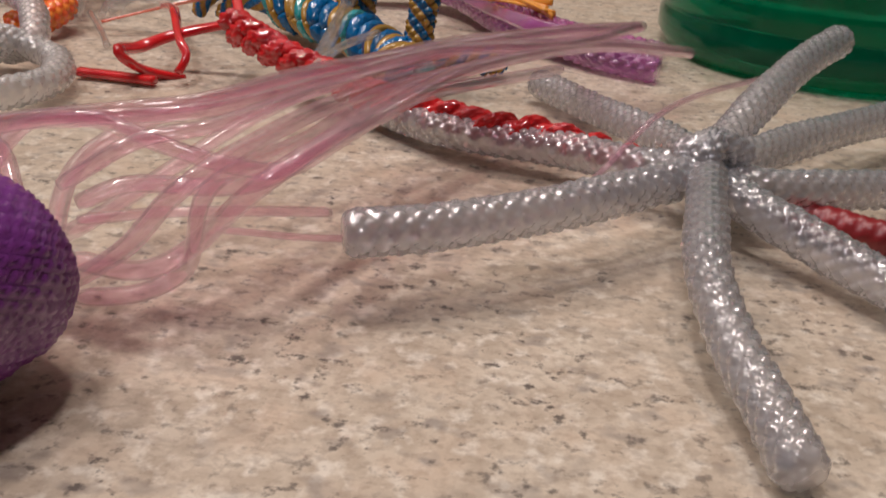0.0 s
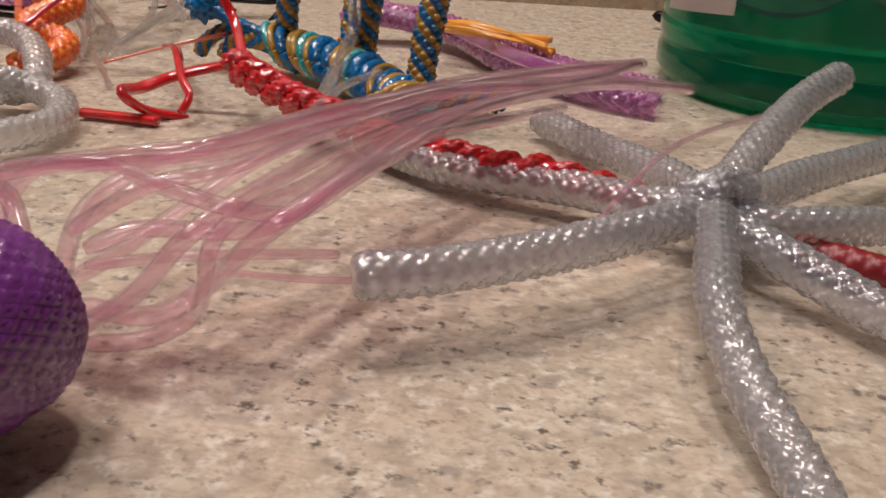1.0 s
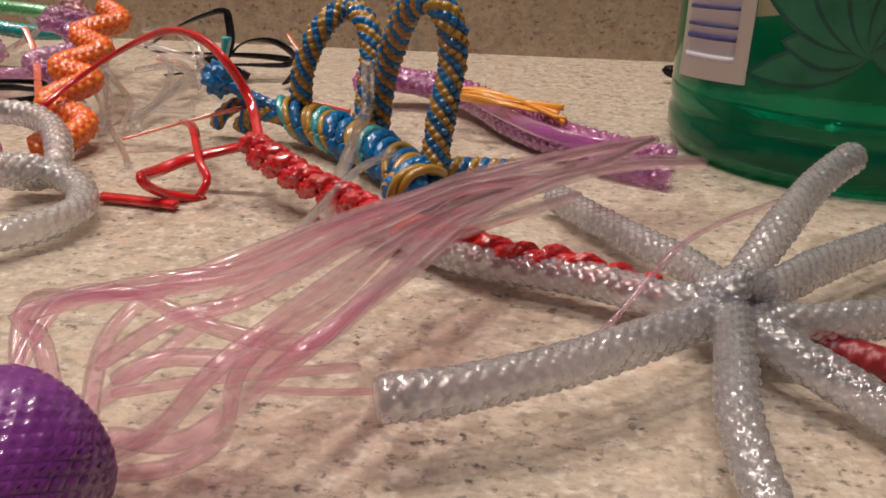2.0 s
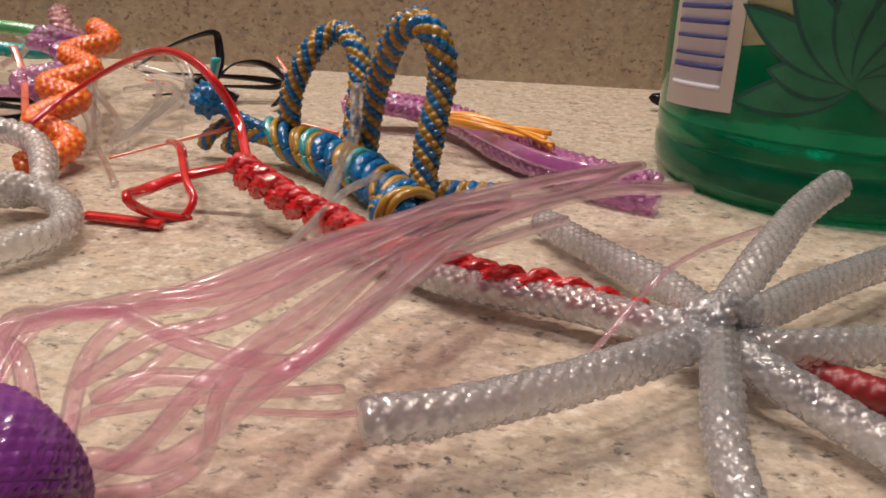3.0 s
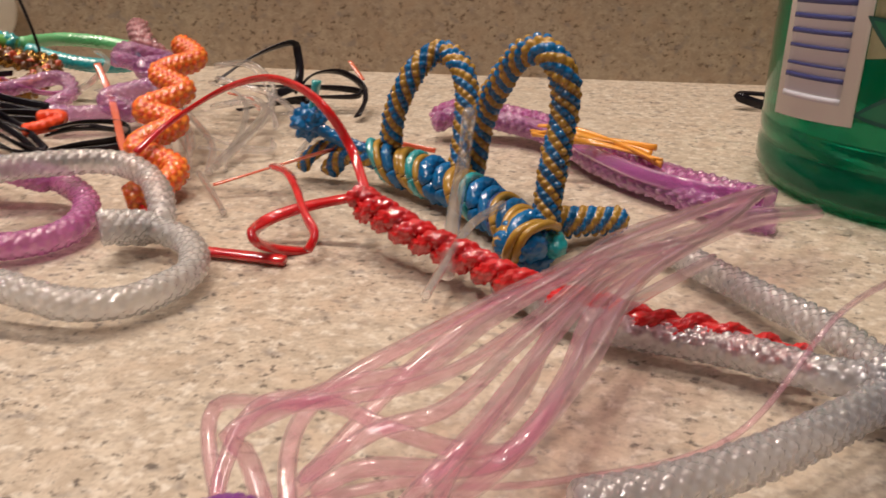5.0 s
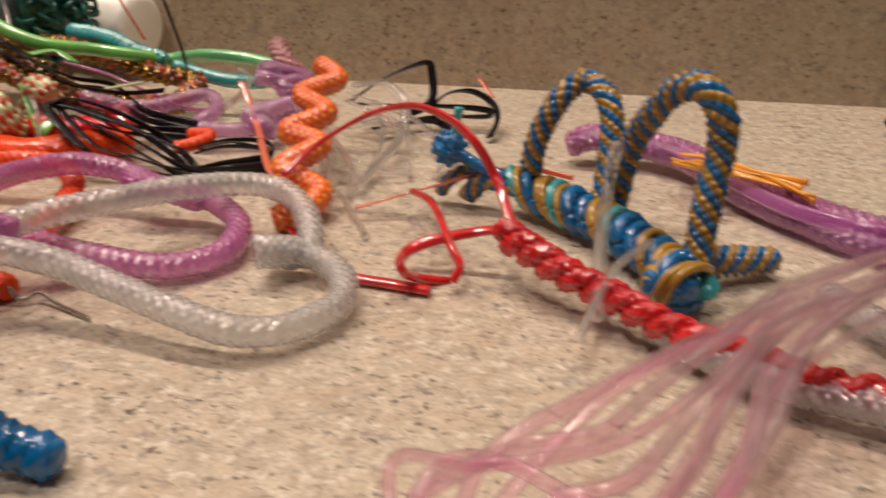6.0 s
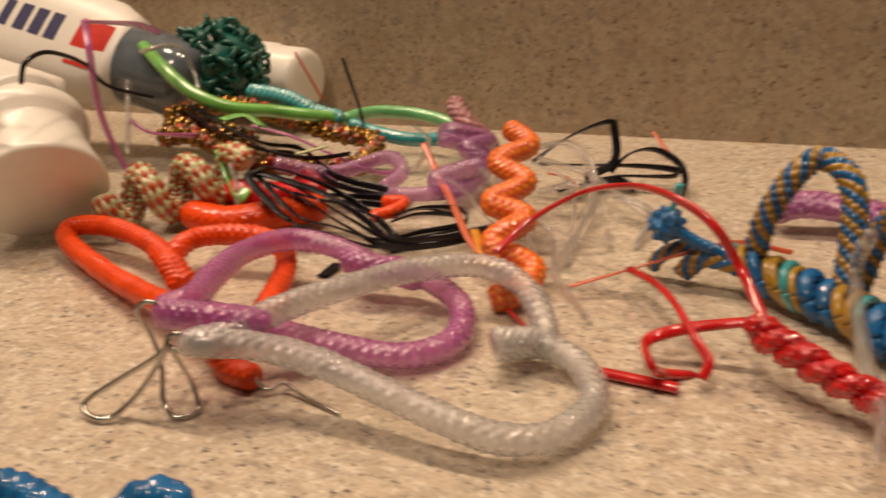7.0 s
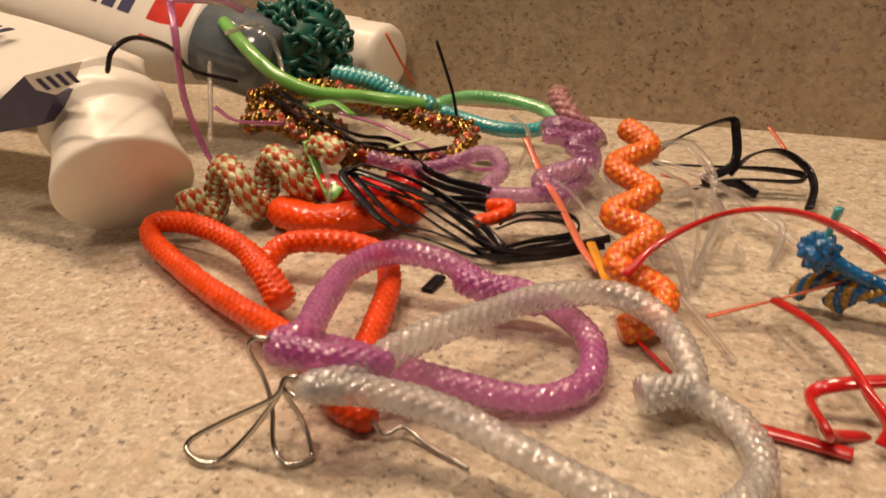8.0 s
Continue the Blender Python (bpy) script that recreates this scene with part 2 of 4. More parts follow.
def beaded_mesh(points, radius, pitch, across=8, depth=0.2, fine=6, colour=None, taper=0.0, power=0.4, flat=1.0, seed=1):
    """A round braid of soft plastic lace: every stitch is a rounded pillow in a diamond lattice."""
    bm = bmesh.new()
    rng = random.Random(seed)
    step = pitch / fine
    path = spline(points, step)
    n, sides = len(path), across * fine
    swell = {}

    def cell(i, j):
        return (j + i) / fine, (j - i) / fine

    def pillow(u, v):
        key = (math.floor(u) % across, math.floor(v) % across, math.floor((u - v) / 2))
        if key not in swell:
            swell[key] = rng.uniform(0.75, 1.2)
        return swell[key]

    def rad(i, a):
        j = round(a / (2 * math.pi) * sides)
        u, v = cell(i, j)
        h = (abs(math.sin(math.pi * u)) * abs(math.sin(math.pi * v))) ** power
        r = radius * (1 - depth + depth * 1.1 * h * pillow(u, v)) * (1 + 0.025 * math.sin(i * 0.11 + 2 * math.sin(i * 0.031)))
        end = min(i, n - 1 - i) * step
        if end < radius * 0.5:
            r *= 0.7 + 0.3 * math.sqrt(max(0.0, end / (radius * 0.5)))
        return r * (1 - taper * i / n)

    def mat(i, j):
        u, v = cell(i + 0.5, j + 0.5)
        return colour(math.floor(u), math.floor(v)) if colour else 0
    sweep(bm, path, Round(sides, rad, flat=flat), mat)
    return bm


def box_mesh(lo, hi, bevel=0.0, bm=None):
    bm = bm or bmesh.new()
    made = bmesh.ops.create_cube(bm, size=1.0)["verts"]
    for v in made:
        v.co = Vector([(l + h) / 2 + c * (h - l) for l, h, c in zip(lo, hi, v.co)])
    if bevel:
        bmesh.ops.bevel(bm, geom=list(bm.edges), offset=bevel, segments=3, profile=0.5, affect="EDGES")
    return bm


def lathe_mesh(profile, sides=48, flat=1.0, bm=None):
    """Turns (radius, height) pairs round z."""
    bm = bm or bmesh.new()
    rings = [[bm.verts.new((r * math.cos(2 * math.pi * k / sides), flat * r * math.sin(2 * math.pi * k / sides), h)) for k in range(sides)] for r, h in profile]
    for a, b in zip(rings, rings[1:]):
        for k in range(sides):
            bm.faces.new((a[k], a[(k + 1) % sides], b[(k + 1) % sides], b[k]))
    bm.faces.new(rings[0][::-1])
    bm.faces.new(rings[-1])
    return bm


def turned(bm, origin, axis, up=(0, 0, 1)):
    """Moves a mesh built along z so that it stands at origin along axis."""
    z = Vector(axis).normalized()
    x = Vector(up).cross(z)
    x = x.normalized() if x.length > 1e-6 else Vector((1, 0, 0))
    m = Matrix((x, z.cross(x), z)).transposed().to_4x4()
    m.translation = Vector(origin)
    bmesh.ops.transform(bm, matrix=m, verts=bm.verts)
    return bm


def helix(points, turns, radius, start=0.0, per=14, hand=1):
    """A coil round a smooth axis, right-handed or left-handed."""
    axis = spline(points, 0.05)
    fr, n, out = frames_along(axis), len(axis), []
    count = int(turns * per)
    for k in range(count + 1):
        q = k / count
        i = min(n - 1, int(q * (n - 1)))
        t, s, u = fr[i]
        a = 2 * math.pi * (turns * q * hand + start)
        out.append(axis[i] + (s * math.cos(a) + u * math.sin(a)) * radius)
    return out


# ---- structure ----
def slab(name, lo, hi, material, bevel=0.0):
    return tagged(flat_shade(part(name, box_mesh(lo, hi, bevel), material)), kind="structure")


SPLASH_Y = 31.9
slab("countertop", (-150, -27, -3.2), (110, SPLASH_Y + 9, 0.0), M_COUNTER, 0.3)
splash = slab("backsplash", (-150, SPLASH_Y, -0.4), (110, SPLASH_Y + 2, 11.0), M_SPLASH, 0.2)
for v in splash.data.vertices:
    v.co.y += 0.045 * (v.co.x + 0.06)
slab("wall_north", (-152, SPLASH_Y + 9.02, -90), (112, SPLASH_Y + 12, 155), M_WALL)
slab("wall_south", (-152, -190, -90), (112, -180, 155), M_WALL)
slab("wall_west", (-162, -190, -90), (-152.02, SPLASH_Y + 12, 155), M_WALL)
slab("wall_east", (112.02, -190, -90), (122, SPLASH_Y + 12, 155), M_WALL)
slab("ceiling", (-162, -190, 155.02), (122, SPLASH_Y + 12, 160), M_WALL)
slab("floor", (-162, -190, -95), (122, SPLASH_Y + 12, -90.02), M_FLOOR)
slab("counter_front", (-150, -24, -90), (110, -22, -3.22), M_WALL)

# ---- clear star of lanyards ----
star = thing("lanyard_star", "translucent clear braided plastic lanyards knotted together into a star", "lanyard")
ARMS = [
    [(2.68, 11.06, 0.85), (2.08, 10.41, 0.85), (0.95, 9.39, 0.85), (-0.15, 8.61, 0.85), (-1.06, 8.18, 0.85)],
    [(2.74, 11.38, 0.7), (1.98, 11.57, 0.62), (0.87, 12.23, 0.5), (-0.81, 12.75, 0.42), (-2.52, 14.04, 0.35)],
    [(2.74, 11.38, 0.7), (2.42, 12.62, 0.62), (1.5, 14.14, 0.48), (0.27, 16.06, 0.35)],
    [(2.71, 11.25, 0.8), (3.02, 11.94, 1), (3.46, 12.76, 1.25), (4.22, 14.19, 1.5), (4.98, 15.26, 1.7)],
]
ARMS += [
    [(2.7, 11.19, 0.8), (3.29, 11.69, 0.85), (4.16, 12.8, 0.8), (5.62, 14.32, 0.75), (7.68, 16.51, 0.6)],
    [(2.73, 11.32, 0.7), (3.32, 11.17, 0.65), (4.12, 11.44, 0.6), (5.25, 12.02, 0.5), (6.85, 12.89, 0.4)],
    [(2.73, 11.32, 0.7), (3.16, 10.57, 0.65), (3.78, 10.1, 0.5), (4.35, 9.53, 0.4), (5.01, 8.95, 0.3)],
    [(2.67, 10.93, 0.9), (2.53, 9.54, 0.9), (2.46, 8.45, 0.8), (2.64, 7.6, 0.55), (2.87, 6.9, 0.4), (3.04, 6.21, 0.3)],
]
for k, pts in enumerate(ARMS):
    part("arm", beaded_mesh(pts, 0.26 if k != 7 else 0.235, 0.2, 8, 0.15, seed=k), M_CLEAR, star)
for pts in ([(2.3, 10.95, 0.95), (2.55, 11.0, 1.12), (2.85, 11.15, 1.14), (3.15, 11.35, 0.95)], [(2.55, 10.7, 1.0), (2.68, 11.0, 1.16), (2.75, 11.3, 1.1), (2.85, 11.6, 0.9)]):
    part("knot", beaded_mesh(pts, 0.21, 0.17, 8, 0.25, seed=3), M_CLEAR, star)

under = thing("red_lanyard", "dark red flat braided lanyard lying beneath the clear star", "lanyard")
part("braid", stitched_mesh([(3.76, 11.35, 0.3), (4.24, 11.1, 0.3), (4.95, 10.84, 0.3), (5.85, 10.92, 0.3)], 0.22, 0.2, depth=0.12), M_DARKRED, under)

# ---- purple barrel with its pink strings ----
barrel = thing("tassel_lanyard", "thick purple braided barrel with long loose translucent pink strings", "lanyard")
B0, B1 = Vector((-3.5, 6.75, 1.12)), Vector((-4.5, 2.6, 0.84))
part("barrel", beaded_mesh([B0, B0.lerp(B1, 0.3), B0.lerp(B1, 0.7), B1], 0.85, 0.2, 38, 0.045, 4), M_COIL, barrel)
rng = random.Random(4)
TIPS = [(3.0, 17.3, 0.85), (1.95, 16.9, 1.3), (2.3, 17.6, 1.1), (1.2, 16.6, 1.35), (0.6, 15.9, 1.5), (2.4, 16.7, 0.9), (-0.9, 16.4, 1.7), (-1.7, 15.7, 1.9)]
for k in range(2):
    a = rng.uniform(0, 2 * math.pi)
    r = rng.uniform(0.3, 0.85)
    start = B0 + Vector((r * math.cos(a), 0.0, r * math.sin(a)))
    w = rng.uniform(-1, 1)
    lift = rng.uniform(-1, 1)
    bulge = Vector((-3.6 + 0.85 * w + 0.15 * rng.uniform(-1, 1), 8.1 + 0.5 * rng.uniform(-1, 1), max(0.1, 1.1 + 0.75 * lift)))
    mid = Vector((-2.6 + 0.55 * w * rng.uniform(-0.4, 1), 10.3 + 0.4 * rng.uniform(-1, 1), 1.5 + 0.4 * lift))
    waist = Vector((-1.15 + rng.uniform(-0.3, 0.3), 12.1 + rng.uniform(-0.3, 0.3), 1.7 + rng.uniform(-0.2, 0.22)))
    tip = Vector(TIPS[k % len(TIPS)]) + Vector((rng.uniform(-0.25, 0.25), rng.uniform(-0.4, 0.2), rng.uniform(-0.1, 0.15))) * (k >= len(TIPS))
    near_tip = waist.lerp(tip, 0.6) + Vector((rng.uniform(-0.15, 0.15), rng.uniform(-0.15, 0.15), rng.uniform(0.0, 0.15)))
    part("string", tube_mesh([start, bulge, mid, waist, near_tip, tip], rng.uniform(0.09, 0.12), 14, 0.12, 0.8), M_PINK, barrel)
# one long strand loops out of the bundle, another lies far across the counter
for pts, thick in (([(-3.6, 6.9, 1.4), (-3.9, 7.25, 1.7)] + [(-4.01, 7.25, 1.94), (-3.37, 8.28, 1.84), (-2.63, 8.69, 1.89), (-2.1, 9.88, 1.88), (-1.36, 11.45, 1.79), (-0.54, 13.39, 1.64), (2.03, 16.63, 1.39)], 0.08), ([(-3.9, 6.9, 1.1), (-4.2, 7.2, 1.3)] + [(-4.07, 7.84, 1.77), (-3.5, 8.06, 1.81), (-2.71, 7.84, 1.72), (-2.08, 7.88, 1.57), (-1.59, 8.19, 1.47), (-1.25, 9.23, 1.52), (-0.82, 10.83, 1.51), (0.74, 13.58, 1.27)], 0.07), ([(-3.35, 7.15, 0.37), (-2.87, 7.41, 0.34), (-2.52, 7.67, 0.49), (-2.29, 7.53, 0.96), (-2.24, 7.59, 1.28), (-2.11, 7.94, 1.46), (-1.68, 9, 1.49), (-1.29, 11.01, 1.49), (-0.09, 13.29, 1.37)], 0.09), ([(-3.47, 7.34, 0.67), (-2.94, 7.57, 0.49), (-2.58, 7.94, 0.59), (-1.92, 7.85, 1.26), (-1.46, 8.33, 1.58), (-0.98, 9.65, 1.66), (-0.36, 12.02, 1.59), (1.22, 14.71, 1.39), (2.94, 16.86, 0.92)], 0.10), ([(-3.58, 7.68, 0.9), (-2.9, 8.06, 0.9), (-2.21, 8.52, 0.8), (-1.49, 9.15, 0.6)], 0.06)):
    part("string", tube_mesh(pts, thick * 1.2, 14, 0.12, 0.8), M_PINK, barrel)
for pts, thick in (([(-3.49, 7.37, 1.4), (-2.87, 7.73, 1.77), (-2.26, 8.1, 1.87), (-1.78, 9.35, 1.87), (-1.16, 11.08, 1.77), (-0.68, 13.17, 1.6)], 0.08), ([(-3.44, 7.51, 1.17), (-3, 7.78, 1.31), (-2.12, 7.93, 1.32), (-1.62, 8.11, 1.47), (-1.23, 9.14, 1.67), (-0.87, 11.08, 1.62), (0.31, 13.35, 1.51), (1.92, 16.67, 1.37)], 0.09), ([(-3.6, 6.9, 0.9), (-4.1, 7.1, 1.1)] + [(-4.59, 8.04, 1.58), (-3.59, 7.93, 1.84), (-2.48, 8.62, 1.84), (-1.68, 9.88, 1.88), (-0.75, 12.01, 1.79), (0.7, 13.9, 1.54), (1.99, 16.97, 1.28)], 0.07), ([(-3.44, 7.24, 0.48), (-2.81, 7.21, 0.94), (-2.38, 7.44, 1.44), (-1.98, 8.07, 1.68), (-1.55, 9.41, 1.74), (-0.96, 11.55, 1.59), (-0.12, 13.54, 1.39)], 0.1)):
    part("string", tube_mesh(pts, thick * 1.2, 14, 0.12, 0.8), M_PINK, barrel)
part("string", tube_mesh([(-2.6, 8.6, 0.5), (-1.2, 9.3, 0.25), (0.8, 10.6, 0.2), (2.2, 12.2, 1.2), (3.6, 13.6, 1.4)], 0.045, 8, 0.12), M_PINK, barrel)

# ---- red beaded lanyard with its loose laces ----
red = thing("spiral_lanyard", "glossy red spiral-stitch lanyard with loose red laces at one end", "lanyard")
RED_AXIS = [(-5.34, 15.68, 1), (-4.57, 15.15, 0.85), (-3.88, 14.75, 0.7), (-3.12, 14.37, 0.6), (-2.49, 13.88, 0.55), (-1.56, 13.31, 0.55), (-0.72, 12.96, 0.55), (-0.1, 12.57, 0.6), (0.5, 12.51, 0.62), (0.94, 12.35, 0.6), (1.4, 12.26, 0.55), (2, 12.29, 0.4)]
part("cord", tube_mesh(RED_AXIS, 0.15, 8), M_RED, red)
for start in (0.0, 0.5):
    part("strand", beaded_mesh(helix(RED_AXIS, 9.0, 0.14, start), 0.21, 0.19, 6, 0.3, 6, taper=0.6, power=0.6, seed=int(start * 2)), M_RED, red)
part("lace", lace_mesh([(-5.18, 15.71, 1.15), (-5.71, 16.59, 1.7), (-6.21, 16.7, 2.4), (-6.92, 17.15, 2.7), (-7.95, 17.98, 2.65), (-9.2, 18.58, 2.2), (-10.35, 18.32, 1.5), (-10.83, 17.58, 1)], 0.19, 0.11, twist=0.6), M_RED, red)
part("lace", lace_mesh([(-5.32, 16.01, 0.95), (-5.86, 15.94, 0.85), (-6.62, 15.85, 0.65), (-7.16, 15.59, 0.45), (-6.86, 14.31, 0.69), (-6.76, 14.93, 0.22), (-6.26, 15.44, -0.02)], 0.24, 0.15, twist=0.35), M_RED, red)
part("lace", lace_mesh([(-8.06, 18.44, 0.6), (-7.35, 17.4, 0.82), (-6.81, 16.43, 0.88), (-6.3, 15.48, 0.7), (-6.0, 15.1, 0.5), (-6.07, 14.88, 0.25)], 0.25, 0.15, twist=0.3), M_RED, red)
part("lace", lace_mesh([(-7.96, 14.77, 0.12), (-7.35, 14.74, 0.12), (-6.43, 14.67, 0.12)], 0.25, 0.16), M_RED, red)
thin = thing("lace_scrap", "thin pale orange-red plastic lace lying across the counter", "plastic lace", "loose laces")
part("lace", lace_mesh([(-9.23, 17.82, 0.3), (-7.98, 18.55, 0.6), (-6.91, 19.34, 0.8), (-5.99, 20.45, 0.7), (-4.86, 20.67, 0.5)], 0.13, 0.06, twist=0.3), M_PALEORANGE, thin)

# ---- blue and mustard lanyard with two arches ----
blue = thing("arched_lanyard", "blue and mustard braided lanyard with two tall upright loops", "lanyard")
two = lambda u, v: (u + 0) % 2
BODY = [(-5.95, 19.15, 0.68), (-5.6, 19.05, 0.65), (-4.77, 18.58, 0.6), (-3.49, 17.42, 0.6), (-2.44, 16.09, 0.55), (-2.0, 15.1, 0.6)]
axis = spline(BODY, 0.04)
part("core", tube_mesh(BODY, 0.24, 12), M_NAVY, blue)
WRAPS = [(M_TURQ, 0.12), (M_YELLOW, 0.10), (M_BLUE, 0.16), (M_YELLOW, 0.11), (M_YELLOW, 0.11), (M_TURQ, 0.14), (M_YELLOW, 0.09), (M_BLUE, 0.22), (M_BLUE, 0.20), (M_YELLOW, 0.15), (M_YELLOW, 0.15), (M_TURQ, 0.12), (M_BLUE, 0.22), (M_BLUE, 0.16), (M_NAVY, 0.12), (M_YELLOW, 0.10), (M_BLUE, 0.18), (M_YELLOW, 0.11), (M_YELLOW, 0.11), (M_BLUE, 0.2)]
dirs = frames_along(axis)
travel, total = 0.0, sum(w for m, w in WRAPS)
rng = random.Random(5)
for mat, wide in WRAPS:
    k = int((travel + wide / 2) / total * (len(axis) - 1))
    travel += wide
    t, sd, u = dirs[k]
    thick = wide * (0.72 if mat in (M_BLUE, M_TURQ) else 0.85)
    rad, lean = 0.42 - 0.6 * thick + rng.uniform(-0.03, 0.03), rng.uniform(0.55, 0.8)
    ring = [axis[k] + sd * (rad * math.cos(a)) + u * (rad * math.sin(a)) - t * (lean * rad * math.sin(a - 0.4)) for a in (2 * math.pi * i / 14 for i in range(15))]
    if mat in (M_BLUE, M_TURQ):
        part("wrap", beaded_mesh(ring, thick * 1.1, 0.17, 6, 0.3, 4), mat, blue)
    else:
        part("wrap", tube_mesh(ring, thick, 8, 0.08, droop=1.0), mat, blue)
two = lambda u, v: 0 if v % 2 else 1
part("loop", beaded_mesh([(-5.63, 19.29, 0.7), (-5.45, 19.11, 1.8), (-4.98, 19.22, 2.75), (-4.49, 19.53, 3.05), (-3.96, 19.04, 2.75), (-3.81, 18.69, 2), (-3.87, 18.13, 0.8)], 0.265, 0.2, 6, 0.3, 6, colour=two), [M_BLUE, M_YELLOW], blue)
part("loop", beaded_mesh([(-3.66, 18.49, 0.7), (-3.36, 18.16, 2.1), (-2.74, 17.16, 3.3), (-2.22, 16.61, 3.7), (-1.8, 16.38, 3.4), (-1.7, 16.4, 2.7), (-1.82, 16.08, 1.8), (-1.9, 15.61, 0.7)], 0.275, 0.2, 6, 0.3, 6, colour=two), [M_BLUE, M_YELLOW], blue)
part("tail", beaded_mesh([(-2.54, 15.13, 0.5), (-2.33, 15.99, 0.55), (-1.64, 16.54, 0.5), (-0.91, 17.04, 0.4), (-0.48, 17.32, 0.35)], 0.3, 0.2, 6, 0.3, 6, colour=two), [M_BLUE, M_YELLOW], blue)
part("leg", beaded_mesh([(-5.8, 19.1, 0.7), (-6.55, 19.2, 0.78), (-6.95, 19.25, 0.45), (-7.05, 19.2, 0.24)], 0.25, 0.24, 6, 0.28, 6, colour=two), [M_BLUE, M_YELLOW], blue)
part("leg", beaded_mesh([(-5.8, 19.15, 0.75), (-6.9, 19.4, 0.9), (-7.55, 19.45, 0.6), (-7.78, 19.4, 0.25)], 0.18, 0.22, 6, 0.28, 4, colour=two), [M_BLUE, M_YELLOW], blue)
part("stem", beaded_mesh([(-5.8, 19.1, 0.8), (-6.6, 19.1, 1.05), (-7.1, 19.1, 1.3), (-7.3, 19.15, 1.45)], 0.15, 0.18, 6, 0.3, 4), M_BLUE, blue)
ball = bmesh.new()
bmesh.ops.create_icosphere(ball, subdivisions=5, radius=0.42)
for v in ball.verts:
    w = noise.voronoi(v.co * 5.0)[0]
    v.co = v.co * (1.12 - 0.5 * w[0] + 0.2 * noise.noise(v.co * 5)) + Vector((-7.46, 19.16, 1.45))
part("tuft", ball, M_BLUE, blue)
part("stub", lace_mesh([(-7.4, 19.15, 1.6), (-7.3, 19.2, 2.0), (-7.22, 19.2, 2.4)], 0.22, 0.14, twist=0.2), M_TURQ, blue)
for c, r, m in (((-2.1, 14.95, 0.66), 0.34, M_BLUE), ((-1.7, 15.3, 0.55), 0.26, M_TURQ)):
    bm = bmesh.new()
    bmesh.ops.create_icosphere(bm, subdivisions=4, radius=r)
    for v in bm.verts:
        v.co = v.co * (1.1 - 0.4 * noise.voronoi(v.co * 6.0)[0][0]) + Vector(c)
    part("end_knot", bm, m, blue)
for off in (0.0, 0.16):
    part("end_wrap", tube_mesh([(-2.5 + off, 15.0, 0.3), (-2.45 + off, 14.72, 0.62), (-2.3 + off, 14.75, 0.95), (-2.0 + off, 15.0, 1.05), (-1.8 + off, 15.4, 0.85)], 0.085, 8), M_YELLOW, blue)
clear_a = thing("clear_string", "clear glossy plastic strings hooked over the blue lanyard", "plastic lace", "loose laces")
part("string", tube_mesh([(-3.58, 17.55, 2.3), (-3.73, 17.98, 1.3), (-3.56, 15.78, 0.8), (-3.29, 13.6, 0.6)], 0.14, 12), M_STRING, clear_a)
part("string", tube_mesh([(-2.67, 16.03, 1), (-3.14, 15.07, 0.9), (-3.37, 13.58, 0.7), (-3.47, 12.76, 0.6)], 0.08, 8), M_STRING, clear_a)

# ---- violet and yellow lanyard near the bottle ----
far = thing("violet_lanyard", "translucent violet braided lanyard with a yellow lace on top", "lanyard")
VF = [Vector(p) for p in [(-5.45, 23.32, 0.5), (-4.85, 23.38, 0.8), (-3.66, 23.55, 0.7), (-2.42, 22.95, 0.6), (-1.09, 21.09, 0.5), (0.14, 19.86, 0.5), (1.25, 19.06, 0.45), (2.32, 18.69, 0.4)]]
for off, r in ((Vector((0, 0, 0)), 0.32), (Vector((0.15, -0.55, -0.12)), 0.27), (Vector((0.3, 0.5, -0.1)), 0.27)):
    pts = [p + off * (0.35 + 0.13 * k) for k, p in enumerate(VF)]
    part("braid", beaded_mesh(pts, r, 0.27, 7, 0.32, 6), M_VIOLET if r > 0.3 else M_LILAC, far)
rng = random.Random(6)
for k in range(2):
    off = Vector((rng.uniform(-0.25, 0.25), rng.uniform(-0.45, 0.45), rng.uniform(-0.1, 0.25)))
    pts = [p + off * rng.uniform(0.6, 1.3) + Vector((0, rng.uniform(-0.12, 0.12), rng.uniform(-0.04, 0.08))) for p in VF[k % 3:]]
    part("lace", lace_mesh(pts, 0.34, 0.08, twist=rng.uniform(-0.3, 0.3)), M_LILAC if k % 2 else M_VIOLET, far)
YF = [Vector(p) for p in [(-2.67, 21.48, 0.9), (-1.78, 20.97, 1), (-0.87, 20.64, 0.95), (0.16, 19.82, 0.9)]]
for k in range(5):
    pts = [p + Vector((rng.uniform(-0.2, 0.2), rng.uniform(-0.45, 0.45), rng.uniform(-0.1, 0.12))) for p in YF]
    part("lace", lace_mesh(pts, 0.15, 0.07, twist=rng.uniform(-0.9, 0.9)), M_AMBER, far, "yellow lace")
scrap = thing("black_lace", "short black plastic lace curled beside the green bottle", "plastic lace", "loose laces")
part("lace", lace_mesh([(4.33, 28.95, 0.4), (3.2, 28.64, 0.5), (3.1, 28.45, 0.4), (3.86, 28.43, 0.2), (4.31, 28.68, 0.2)], 0.3, 0.12), M_BLACK, scrap)

